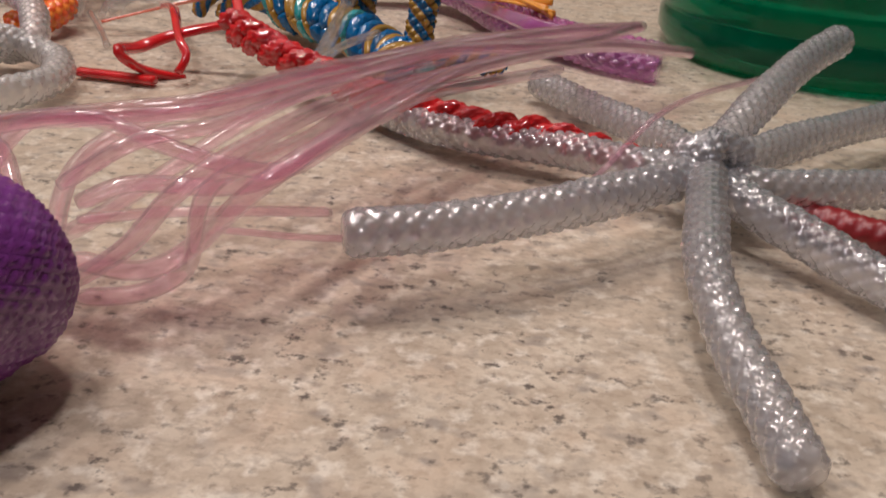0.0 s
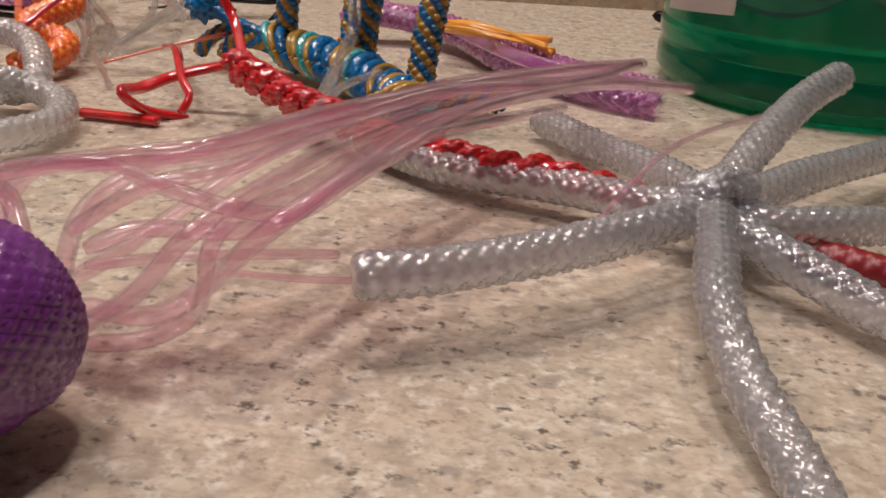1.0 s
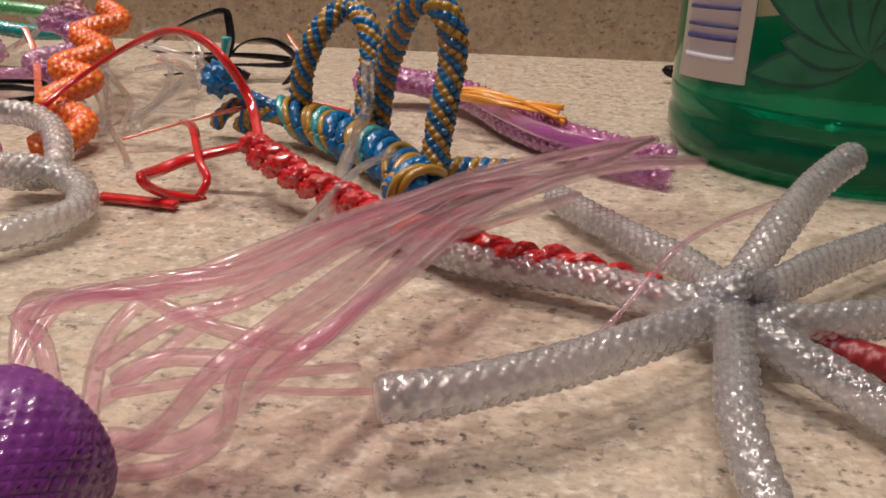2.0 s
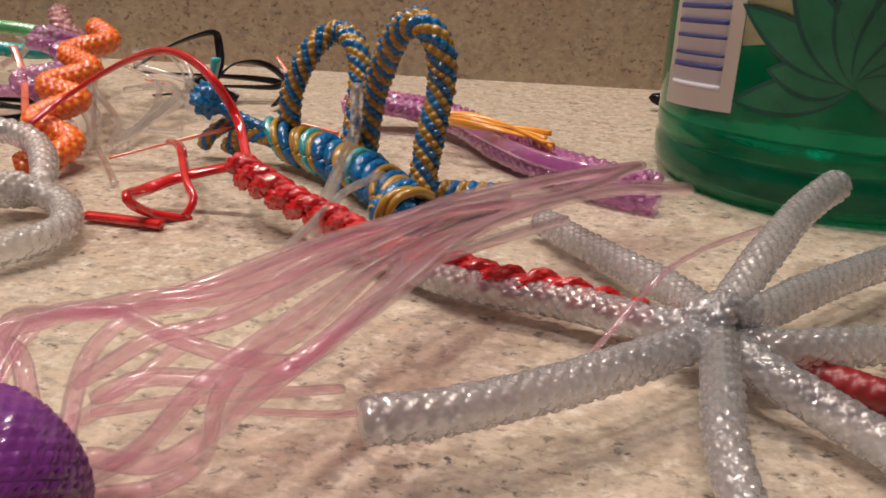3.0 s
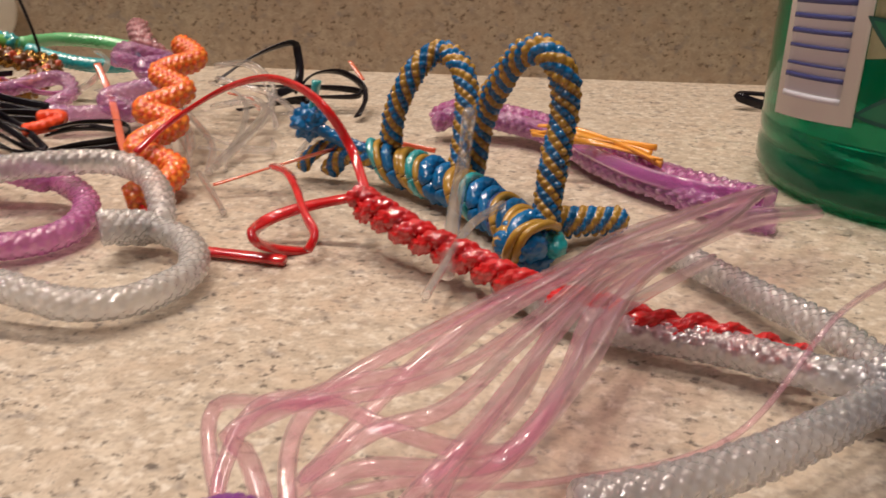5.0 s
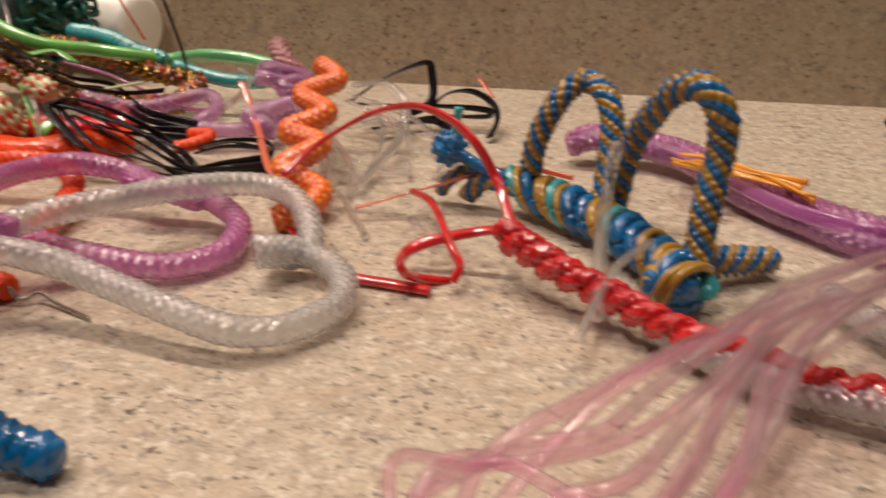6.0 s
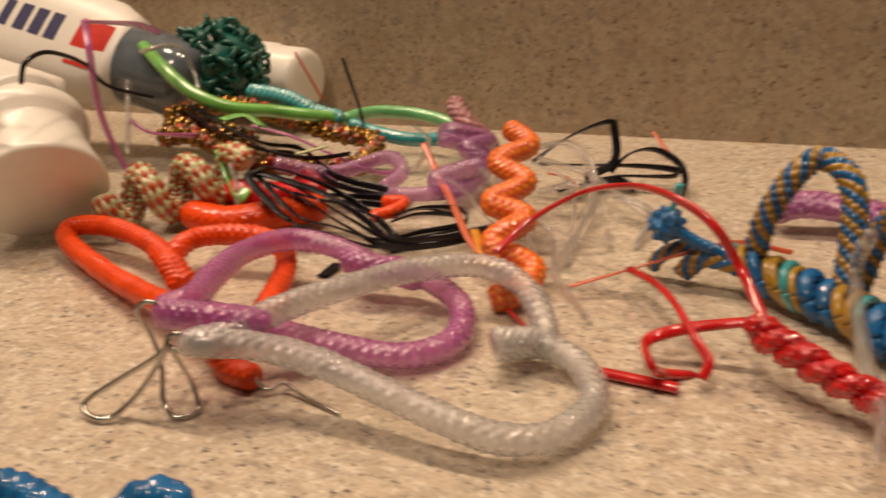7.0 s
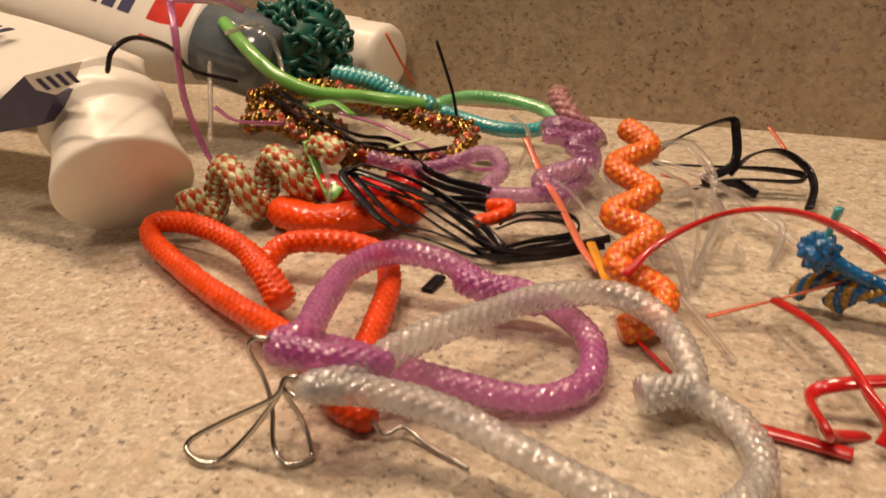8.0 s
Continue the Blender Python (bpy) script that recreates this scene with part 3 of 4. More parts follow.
# ---- green bottle ----
BOTTLE = Vector((6.55, 21.9, 0.0))
BR = 3.9
bottle = thing("soap_bottle", "green translucent plastic soap bottle with a white barcode label", "bottle")
part("body", turned(lathe_mesh([(3.2, 0.0), (3.7, 0.12), (BR, 0.45), (BR, 0.85), (BR - 0.04, 0.95), (BR - 0.04, 1.1), (BR, 1.2), (BR, 1.5), (BR - 0.02, 1.56), (BR, 1.64), (BR, 9.0), (BR - 0.2, 12.0), (3.3, 14.5), (2.2, 16.5), (1.4, 17.6), (1.4, 19.0)], 96), BOTTLE, (0, 0, 1)), M_BOTTLE, bottle)
part("cap", turned(lathe_mesh([(1.6, 19.0), (1.7, 19.1), (1.7, 21.0), (1.5, 21.3), (0.7, 21.5), (0.6, 22.4)], 40), BOTTLE, (0, 0, 1)), M_WHITE, bottle, "white push-pull cap")


def wrap(a0, a1, z0, z1, off, n=24, slant=0.0):
    """A film on the bottle between two angles (degrees) and two heights."""
    bm = bmesh.new()
    rows = []
    for k in range(n + 1):
        a = radians(a0 + (a1 - a0) * k / n)
        p = [BOTTLE + Vector(((BR + o) * math.cos(a), (BR + o) * math.sin(a), z + slant * k / n)) for o, z in ((off, z0), (off, z1), (off - 0.03, z1), (off - 0.03, z0))]
        rows.append([bm.verts.new(q) for q in p])
    for a, b in zip(rows, rows[1:]):
        for j in range(4):
            bm.faces.new((a[j], b[j], b[(j + 1) % 4], a[(j + 1) % 4]))
    bm.faces.new(rows[0])
    bm.faces.new(rows[-1][::-1])
    return bm


A0, A1 = 192.0, 225.5
label = part("label", wrap(A0, A1, 1.75, 9.5, 0.02, slant=0.2), M_LABEL, bottle, "white paper label")
part("print_field", wrap(A0 + 4, A1 - 5, 2.35, 9.0, 0.03, 10, 0.12), M_GREYBAR, label)
z = 2.2
for w, gap in ((0.12, 0.3), (0.10, 0.16), (0.06, 0.3), (0.07, 0.22), (0.10, 0.2), (0.10, 0.2), (0.14, 0.3), (0.16, 0.3), (0.12, 0.2), (0.14, 0.26), (0.10, 0.22), (0.16, 0.3), (0.1, 0.2), (0.12, 0.3)):
    part("bar", wrap(A0 + 4, A1 - 5, z, z + w, 0.045, 10, 0.12), M_BAR if z > 2.3 else M_GREYBAR, label)
    z += w + gap


def leaf_mesh(a, zz, tilt, length, half, off):
    """A pointed leaf on the bottle's side, from its stalk end."""
    bm = bmesh.new()
    left, right = [], []
    for i in range(17):
        q = i / 16
        along, h = q * length, half * math.sin(math.pi * q ** 0.85) ** 0.9 + 0.01
        for row, sgn in ((left, 1), (right, -1)):
            dx, dz = along * math.cos(tilt) - sgn * h * math.sin(tilt), along * math.sin(tilt) + sgn * h * math.cos(tilt)
            b = radians(a) + dx / BR
            row.append(bm.verts.new(BOTTLE + Vector(((BR + off) * math.cos(b), (BR + off) * math.sin(b), zz + dz))))
    for i in range(16):
        bm.faces.new((left[i], left[i + 1], right[i + 1], right[i]))
    return bm


for k, (tilt, length) in enumerate(((194, 2.3), (176, 1.6), (152, 2.6), (124, 2.6), (98, 2.4), (70, 2.6), (44, 2.5), (15, 2.4), (-12, 2.2))):
    leaf = part("leaf", leaf_mesh(258, 2.75 + 0.06 * (k % 3), radians(tilt), length, 0.40, 0.014 + 0.008 * k), M_LEAFRIM, bottle, "printed green leaf with dark outline")
    part("blade", leaf_mesh(258, 2.75 + 0.06 * (k % 3), radians(tilt), length * 0.94, 0.32, 0.018 + 0.008 * k), M_LEAF, leaf)
part("print_panel", wrap(A1 + 0.3, A1 + 26, 3.3, 9.3, 0.006, 12, 0.3), M_CREAM, bottle, "cream printed panel")

# ---- hearts with their wire clips ----
heart = thing("heart_lanyard", "translucent white heart-shaped braided lanyard with a steel clip", "lanyard", "heart lanyards")
part("braid", beaded_mesh([(-14.01, 11.12, 1.5), (-13.54, 11.73, 1.5), (-13.18, 12.88, 1.5), (-12.53, 14.35, 1.4), (-11.87, 15.67, 1.25), (-10.84, 16.57, 1.1), (-9.87, 16.32, 0.95), (-9.18, 15.5, 0.75), (-8.94, 14.89, 0.5), (-9.45, 14.73, 0.35)], 0.265, 0.22, 7, 0.16), M_FROST, heart)
part("braid", beaded_mesh([(-14.01, 11.22, 1.5), (-13.05, 11.69, 1.35), (-12.01, 11.94, 1.1), (-10.89, 11.82, 0.9), (-9.73, 11.68, 0.7), (-8.71, 11.7, 0.5), (-7.96, 12.2, 0.4), (-7.61, 13.34, 0.35), (-8.07, 14.37, 0.4), (-8.91, 14.72, 0.5), (-9.81, 14.76, 0.35)], 0.265, 0.22, 7, 0.16), M_FROST, heart)
part("clip", tube_mesh([(-14.1, 11.2, 1.65), (-14.31, 11.12, 1.6), (-14.47, 11, 1.3), (-15.39, 10.86, 0.7), (-15.99, 10.66, 0.3), (-15.99, 10.52, 0.15), (-15.61, 10.45, 0.1), (-15.35, 10.62, 0.15), (-15.02, 10.92, 0.5), (-14.6, 11.14, 1.1), (-14.39, 11.12, 1.4), (-14.05, 11.02, 1.4)], 0.05, 8, 0.06), M_STEEL, heart, "bent steel wire clip")
violet = thing("heart_lanyard", "translucent violet heart-shaped braided lanyard with a steel clip", "lanyard", "heart lanyards")
part("braid", beaded_mesh([(-14.89, 11.59, 1.8), (-14.61, 12.12, 1.8), (-15.13, 13.45, 1.65), (-15.66, 15.12, 1.4), (-15.41, 16.47, 1.2), (-14.4, 16.8, 1), (-13.51, 16.53, 0.8), (-12.7, 16.65, 0.75), (-11.79, 16.44, 0.6), (-10.96, 15.8, 0.45), (-10.66, 14.67, 0.35), (-11.27, 13.81, 0.35), (-12.36, 13.46, 0.5), (-13.59, 13.15, 0.8), (-14.39, 12.53, 1.3), (-14.81, 11.76, 1.7)], 0.265, 0.22, 7, 0.16), M_VIOLET, violet)
part("clip", tube_mesh([(-14.8, 11.48, 2), (-15.03, 11.39, 2), (-15.13, 11.33, 1.8), (-15.02, 11.44, 1.3), (-14.85, 11.36, 0.8), (-14.7, 11.1, 0.25), (-14.37, 10.99, 0.08), (-14.14, 11.2, 0.08), (-14.16, 11.36, 0.12), (-14.36, 11.46, 0.6), (-14.46, 11.31, 1.1), (-14.48, 11.23, 1.3)], 0.045, 8, 0.06), M_STEEL, violet, "bent steel wire clip")
scarlet = thing("heart_lanyard", "bright orange-red heart-shaped braided lanyard with a steel clip", "lanyard", "heart lanyards")
part("braid", beaded_mesh([(-13.59, 12.31, 0.25), (-14.33, 12.44, 0.3), (-15.04, 12.87, 0.6), (-16.2, 13.47, 0.7), (-17.76, 14.08, 0.6), (-19.75, 14.98, 0.5), (-22.05, 16.17, 0.5), (-22.3, 16.69, 0.7), (-21.07, 16.74, 0.8), (-19.26, 16.18, 0.75), (-17.89, 15.45, 0.5)], 0.265, 0.22, 7, 0.16), M_SCARLET, scarlet)
part("braid", beaded_mesh([(-18.39, 15.85, 0.7), (-18.3, 16.6, 0.85), (-17.2, 16.81, 1), (-16.18, 16.91, 0.9), (-15.59, 16.46, 0.6), (-15.07, 15.12, 0.45), (-14.68, 13.77, 0.4)], 0.265, 0.22, 7, 0.16), M_SCARLET, scarlet)
part("clip", tube_mesh([(-13.51, 12.2, 0.35), (-13.4, 12.21, 0.15), (-13.25, 12.27, 0.12), (-13.06, 12.42, 0.2), (-12.53, 12.29, 0.08), (-11.73, 12.06, 0.06)], 0.04, 8, 0.06), M_STEEL, scarlet, "bent steel wire clip")

# cut ends that spread at the notch of each heart, and the sleeves at their points
part("cut_end", beaded_mesh([(-8.93, 14.82, 0.55), (-9.19, 14.50, 0.65), (-9.49, 14.22, 0.70), (-9.64, 14.10, 0.70)], 0.24, 0.17, 9, 0.25, 6, taper=-0.55, seed=2), M_FROST, heart)
part("sleeve", tube_mesh([(-14.12, 11.11, 1.45), (-13.83, 11.24, 1.48), (-13.52, 11.41, 1.50)], 0.19, 20), M_FROST, heart)
part("cut_end", beaded_mesh([(-12.13, 16.42, 0.60), (-12.78, 16.27, 0.85), (-13.32, 16.13, 1.00), (-13.81, 16.33, 1.00)], 0.24, 0.17, 9, 0.25, 6, taper=-0.45, seed=3), M_VIOLET, violet)
part("sleeve", beaded_mesh([(-14.93, 11.57, 1.75), (-13.96, 11.70, 1.75), (-13.50, 12.01, 1.60), (-13.19, 12.34, 1.40)], 0.27, 0.19, 9, 0.14, 6), M_VIOLET, violet)
part("cut_end", beaded_mesh([(-18.63, 15.71, 0.85), (-17.82, 15.14, 0.85), (-17.32, 14.83, 0.70), (-17.04, 14.62, 0.60)], 0.28, 0.19, 8, 0.25, 6, taper=-0.2, seed=4), M_SCARLET, scarlet)

# ---- orange spiral and what lies about it ----
orange = thing("spiral_lanyard", "orange and amber checkered spiral lanyard leaning upright", "lanyard")
part("braid", beaded_mesh([(-12.41, 23.04, 2.35), (-11.59, 22.37, 2.1), (-12.12, 21.33, 1.9), (-11.13, 20.62, 1.65), (-11.68, 19.63, 1.4), (-10.72, 19.34, 1.2), (-11.21, 18.31, 0.9), (-10.1, 17.89, 0.6), (-10.16, 17.02, 0.4), (-10.66, 16.65, 0.3)], 0.3, 0.2, 8, 0.16, 6, colour=lambda u, v: (u + v) % 2), [M_ORANGE, M_TANGERINE], orange)
part("lace", lace_mesh([(-15.26, 23.55, 1.6), (-14.6, 22.89, 1), (-13.47, 21.25, 0.8), (-12.33, 19.55, 0.5), (-11.72, 18.87, 0.35)], 0.2, 0.07), M_PALEORANGE, orange)
part("lace", lace_mesh([(-12.18, 19.7, 0.6), (-11.79, 19.08, 0.45), (-11.3, 18.29, 0.3)], 0.22, 0.08), M_AMBER, orange)
part("lace", lace_mesh([(-10.24, 16.55, 0.2), (-9.46, 15.85, 0.1)], 0.1, 0.06), M_RED, orange)

spiral = thing("spiral_lanyard", "translucent lilac spiral lanyard in the tangled heap", "lanyard")
part("braid", beaded_mesh([(-15.2, 25.9, 2.3), (-14.9, 25.4, 2.2), (-14.4, 24.9, 1.9), (-13.9, 24.9, 1.5), (-13.5, 24.7, 1.1)], 0.33, 0.3, 7, 0.3, 6), M_ROSE, spiral, "dusty rose braid")
part("braid", beaded_mesh([(-14.9, 24.3, 1.7), (-14.42, 23.92, 1.9), (-13.63, 24.6, 1.5), (-13.9, 23.67, 1.5), (-13.46, 23.5, 1.1), (-14.32, 22.36, 0.9), (-13.5, 22.3, 0.5)], 0.3, 0.22, 8, 0.2, 6), M_LILAC, spiral)
part("lace", beaded_mesh([(-18.52, 20.56, 1.6), (-17.11, 21.35, 1.2), (-16.15, 22.88, 1.3), (-15.52, 22.55, 1), (-15.58, 21.55, 0.7), (-14.23, 22.13, 0.6), (-13.53, 23.29, 0.6), (-13.52, 24.17, 1.2), (-14.29, 23.56, 1.7), (-14.69, 23.34, 1.8)], 0.22, 0.22, 8, 0.22), M_LILAC, spiral)

loop = thing("loop_lanyard", "bright green lanyard ending in a turquoise and mint loop", "lanyard")
part("stem", tube_mesh([(-25.54, 23.85, 4.2), (-23.58, 22.52, 3.7), (-22.42, 22.21, 3.1), (-21.35, 22.57, 2.6), (-20.47, 23.6, 2.3), (-19.63, 24.13, 2.1), (-18.78, 25.04, 1.8)], 0.21, 12), M_GREEN, loop)
part("loop", beaded_mesh([(-18.86, 25.21, 1.75), (-18.54, 26.77, 1.65), (-17.4, 27.57, 1.45), (-16.16, 27.36, 1.3), (-15.52, 26.87, 1.15)], 0.22, 0.17, 8, 0.16, 4), M_MINT, loop, "mint green half of the loop")
part("loop", beaded_mesh([(-15.52, 26.87, 1.15), (-15.87, 26.08, 1.05), (-16.71, 25.43, 1.15), (-17.84, 25.45, 1.3), (-18.69, 25.23, 1.6)], 0.23, 0.17, 8, 0.16, 4), M_TURQ, loop, "turquoise half of the loop")
part("lace", lace_mesh([(-20.88, 21.52, 2.5), (-20.5, 22.15, 2.5), (-19.84, 22.09, 2.2)], 0.5, 0.08), M_GREEN, loop)
part("lace", lace_mesh([(-18.22, 21.25, 1.7), (-17.76, 22.26, 1.7)], 0.16, 0.06), M_LIME, loop)
part("tail", stitched_mesh([(-22.25, 24.85, 2.6), (-20.89, 24.99, 2.4), (-19.65, 24.86, 2), (-18.72, 24.93, 1.8)], 0.3, 0.2, across=4, depth=0.2), M_TURQ, loop)

gold = thing("gold_lanyard", "sparkling gold and brown braided lanyards tangled together", "lanyard")
spark = lambda u, v: (0, 0, 1, 0, 2, 0, 1)[(u * 3 + v * 5) % 7]
for pts in ([(-23.11, 21.78, 2.4), (-22.86, 23.24, 2.4), (-22.14, 24.3, 2.2), (-20.85, 24.5, 1.9), (-19.44, 24.44, 1.6), (-18.38, 24.59, 1.4), (-17.49, 24.68, 1.2), (-17.13, 22.75, 0.9)], [(-22.61, 20.67, 2), (-22.18, 21.41, 2), (-21.05, 21.41, 1.7), (-19.83, 21.21, 1.4), (-18.85, 21.38, 1.3), (-17.75, 21.91, 1.1), (-17.11, 22.7, 1)], [(-22.9, 21.34, 2.2), (-22.41, 22.25, 2), (-21.14, 22.13, 1.9), (-20.16, 22.06, 1.6)]):
    part("braid", beaded_mesh(pts, 0.35, 0.34, 5, 0.45, 6, power=0.6, colour=spark), [M_GOLD, M_BROWN, M_BRICK, M_LIME], gold)

check = thing("spiral_lanyard", "pale green and brick red checkered spiral lanyard", "lanyard")
coil = helix([(-22.3, 17.9, 0.95), (-21.0, 19.0, 1.05), (-19.4, 20.5, 1.3)], 3.0, 0.6, 0.1, hand=-1)
part("lace", lace_mesh([(-20.28, 20.46, 1.9), (-19.65, 19.93, 1.2), (-18.98, 19.27, 0.9), (-18.84, 19.62, 1.1)], 0.32, 0.08, twist=0.3), M_GREEN, check, "bright green loose lace")
part("braid", beaded_mesh(coil, 0.36, 0.3, 8, 0.22, 6, colour=lambda u, v: (u + v) % 2), [M_LIME, M_BRICK], check)

pouch = thing("scarlet_lanyard", "wide orange-red plastic lanyard beneath the black laces", "lanyard")
part("braid", beaded_mesh([(-20.39, 18.95, 0.5), (-18.98, 18.7, 0.5), (-17.84, 19.28, 0.6), (-17.02, 20.47, 0.5)], 0.5, 0.26, 12, 0.12, 4, flat=0.8), M_SCARLET, pouch)
part("braid", beaded_mesh([(-19.72, 19.86, 0.9), (-18.51, 20.15, 0.8), (-17.6, 20.95, 0.8), (-18.11, 21.28, 1.1)], 0.46, 0.26, 12, 0.12, 4, flat=0.8), M_RED, pouch)

black = thing("black_laces", "bundle of glossy black flat plastic laces in a tangle", "plastic lace")
for pts in ([(-18.44, 19.21, 1.6), (-16.71, 18.46, 0.8), (-15.78, 18.67, 0.5), (-14.5, 18.75, 0.25), (-13.71, 19.57, 0.25), (-12.85, 20.32, 0.3), (-13.16, 20.8, 0.5), (-14.03, 20.39, 0.6), (-14.46, 19.66, 0.6)], [(-18.33, 18.91, 1.6), (-17.93, 19.32, 1.7), (-16.62, 19.77, 1.2), (-15.16, 19.57, 0.6), (-14.16, 18.94, 0.3)], [(-18.21, 19.73, 1.3), (-17.22, 19.68, 1), (-15.52, 19.06, 0.6), (-14.22, 18.75, 0.3), (-13.21, 19.38, 0.2), (-12.02, 20.3, 0.3)], [(-22.7, 22.19, 2.5), (-20.98, 21.4, 2.2), (-19.37, 21.13, 1.8), (-18.54, 21.78, 1.5), (-16.85, 20.82, 1.1), (-15.32, 20.95, 0.8)], [(-17.41, 19.74, 1.1), (-16.37, 19.86, 0.9), (-15.01, 20.26, 0.8), (-14.47, 20.03, 0.6)]):
    for dx, dz in ((0.0, 0.0), (0.1, 0.16)):
        part("lace", lace_mesh([(x + dx, y + dx, z + dz) for x, y, z in pts], 0.2, 0.06, twist=0.35), M_BLACK, black)
for pts in ([(-16.58, 18.25, 0.90), (-17.12, 18.30, 1.20), (-18.21, 18.89, 1.70), (-18.04, 19.20, 1.75), (-16.70, 19.37, 1.40), (-15.43, 19.22, 1.10), (-14.59, 19.29, 0.80)], [(-14.76, 20.54, 0.50), (-14.05, 20.83, 0.60), (-13.23, 21.01, 0.40), (-12.89, 20.53, 0.20), (-13.35, 19.77, 0.15), (-14.18, 18.98, 0.10)], [(-22.29, 22.22, 2.60), (-20.61, 21.42, 2.30), (-18.76, 20.73, 1.90), (-17.75, 21.32, 1.60), (-17.06, 22.30, 1.50)]):
    part("lace", lace_mesh(pts, 0.2, 0.07, twist=0.2), M_BLACK, black)
part("lace", lace_mesh([(-15.04, 17.76, 0.1), (-15.06, 17.09, 0.06)], 0.3, 0.1), M_BLACK, black)
part("lace", tube_mesh([(-22.21, 15.98, 4.6), (-21.96, 16.03, 5.1), (-22.11, 16.88, 5.2), (-22.83, 18.61, 4.6), (-23.12, 19.58, 3.8), (-22.82, 20.95, 3.2)], 0.06, 8), M_BLACK, black)
part("lace", tube_mesh([(-18.01, 24.94, 1.6), (-18.08, 24.82, 2.4), (-18.61, 24.97, 3.8)], 0.05, 8), M_BLACK, black)
bow = thing("black_laces", "black flat plastic laces in open loops near the backsplash", "plastic lace")
for pts in ([(-12.19, 24.52, 1), (-11.33, 25.23, 1.6), (-10.28, 25.75, 2), (-10.09, 25.87, 1.7), (-9.99, 25.4, 0.9), (-10.67, 24.61, 0.6)], [(-10.06, 25.31, 0.6), (-9.59, 25.68, 1.1), (-8.94, 26.27, 1.1), (-8.24, 26.11, 0.8), (-7.93, 25.48, 0.5), (-7.93, 24.59, 0.2)], [(-12.06, 24.63, 0.9), (-10.52, 25.26, 0.8), (-9.13, 25.84, 0.7), (-8.27, 25.98, 0.6), (-8.37, 25.68, 0.5), (-9.9, 25.28, 0.5), (-10.68, 24.72, 0.4)], [(-11.23, 23.83, 0.4), (-10.54, 24.77, 0.4), (-9.88, 25.25, 0.4), (-9.27, 25.14, 0.2)]):
    part("lace", lace_mesh(pts, 0.26, 0.07, twist=0.3), M_BLACK, bow)

strings = thing("clear_strings", "loose clear plastic strings curling out of the tangle", "plastic lace")
for pts in ([(-12.84, 22.95, 1.2), (-11.58, 21.59, 0.8), (-10.5, 20.51, 0.4), (-9.82, 18.82, 0.2)], [(-11.87, 23.99, 1.6), (-11.2, 24.97, 1.5), (-10.39, 24.47, 1), (-10.15, 23.61, 0.4)], [(-11.38, 22.47, 0.8), (-10.69, 23.15, 0.8), (-10.01, 22.99, 0.5), (-9.78, 19.77, 0.3), (-9.78, 19.19, 0.3)], [(-11.98, 24.23, 1.2), (-10.32, 24.16, 0.8), (-8.98, 22.74, 0.6), (-7.99, 22.08, 0.3)], [(-9.41, 22.96, 0.6), (-8.51, 22.55, 0.6), (-8.31, 22.06, 0.4), (-8.44, 20.9, 0.1)]):
    part("string", tube_mesh(pts, 0.09, 8), M_STRING, strings)
for pts in ([(-9.94, 18.57, 0.3), (-9.05, 17.48, 0.15), (-8.5, 16.7, 0.1)], [(-22.65, 20.56, 4.6), (-23.28, 22.81, 4.4), (-23.05, 23.17, 3.6), (-22.34, 22.46, 2.8)], [(-24.01, 21.29, 3.6), (-23.46, 20.4, 2.4), (-23.08, 19.79, 1.8)], [(-19.33, 19.64, 1.8), (-18.93, 19.31, 1.2), (-18.66, 18.61, 0.2)], [(-12.55, 23.03, 0.9), (-11.43, 21.04, 0.6), (-10.69, 19.71, 0.3)]):
    part("string", tube_mesh(pts, 0.075, 8), M_STRING, strings)
for pts in ([(-14.22, 24.32, 1.4), (-12.88, 22.62, 1), (-11.59, 20.59, 0.9), (-10.54, 19.32, 0.5), (-10.05, 18.26, 0.3)], [(-10.99, 22.55, 0.9), (-10.49, 23.09, 1), (-9.81, 22.47, 0.8), (-9.76, 20.9, 0.5), (-9.92, 19.34, 0.2)], [(-10.66, 20.12, 0.4), (-9.82, 20.3, 0.3), (-9.03, 20.75, 0.2), (-9.24, 21.25, 0.3)], [(-14.71, 22.55, 1.1), (-13.64, 22.17, 0.9), (-12.29, 20.7, 0.6), (-11.24, 19.89, 0.4)]):
    part("string", lace_mesh(pts, 0.26, 0.06, twist=0.2), M_STRING, strings)
for pts in ([(-11.80, 24.26, 1.60), (-11.10, 24.49, 1.50), (-10.38, 24.01, 1.00), (-10.15, 23.34, 0.50), (-10.27, 22.68, 0.20)],
            [(-11.94, 23.75, 1.20), (-10.79, 23.25, 0.90), (-10.19, 21.78, 0.50), (-9.93, 20.12, 0.25), (-9.71, 19.50, 0.10)],
            [(-10.97, 22.83, 0.80), (-10.38, 22.91, 0.90), (-9.89, 22.98, 0.60), (-9.58, 22.52, 0.30)],
            [(-9.73, 23.30, 0.50), (-8.90, 23.08, 0.60), (-8.43, 22.54, 0.40), (-8.42, 21.00, 0.06)],
            [(-10.83, 20.81, 0.50), (-10.04, 20.76, 0.30), (-9.07, 21.06, 0.10)],
            [(-12.87, 23.36, 0.90), (-12.05, 21.80, 0.80), (-11.06, 20.65, 0.60), (-10.68, 19.88, 0.50)],
            [(-16.45, 25.46, 1.60), (-15.60, 24.65, 1.40), (-15.04, 22.59, 1.20), (-15.65, 22.48, 1.00)]):
    part("string", lace_mesh(pts, 0.2, 0.07, twist=0.25), M_STRING, strings)
lilac = thing("violet_laces", "thin violet plastic laces arching over the tangle", "plastic lace")
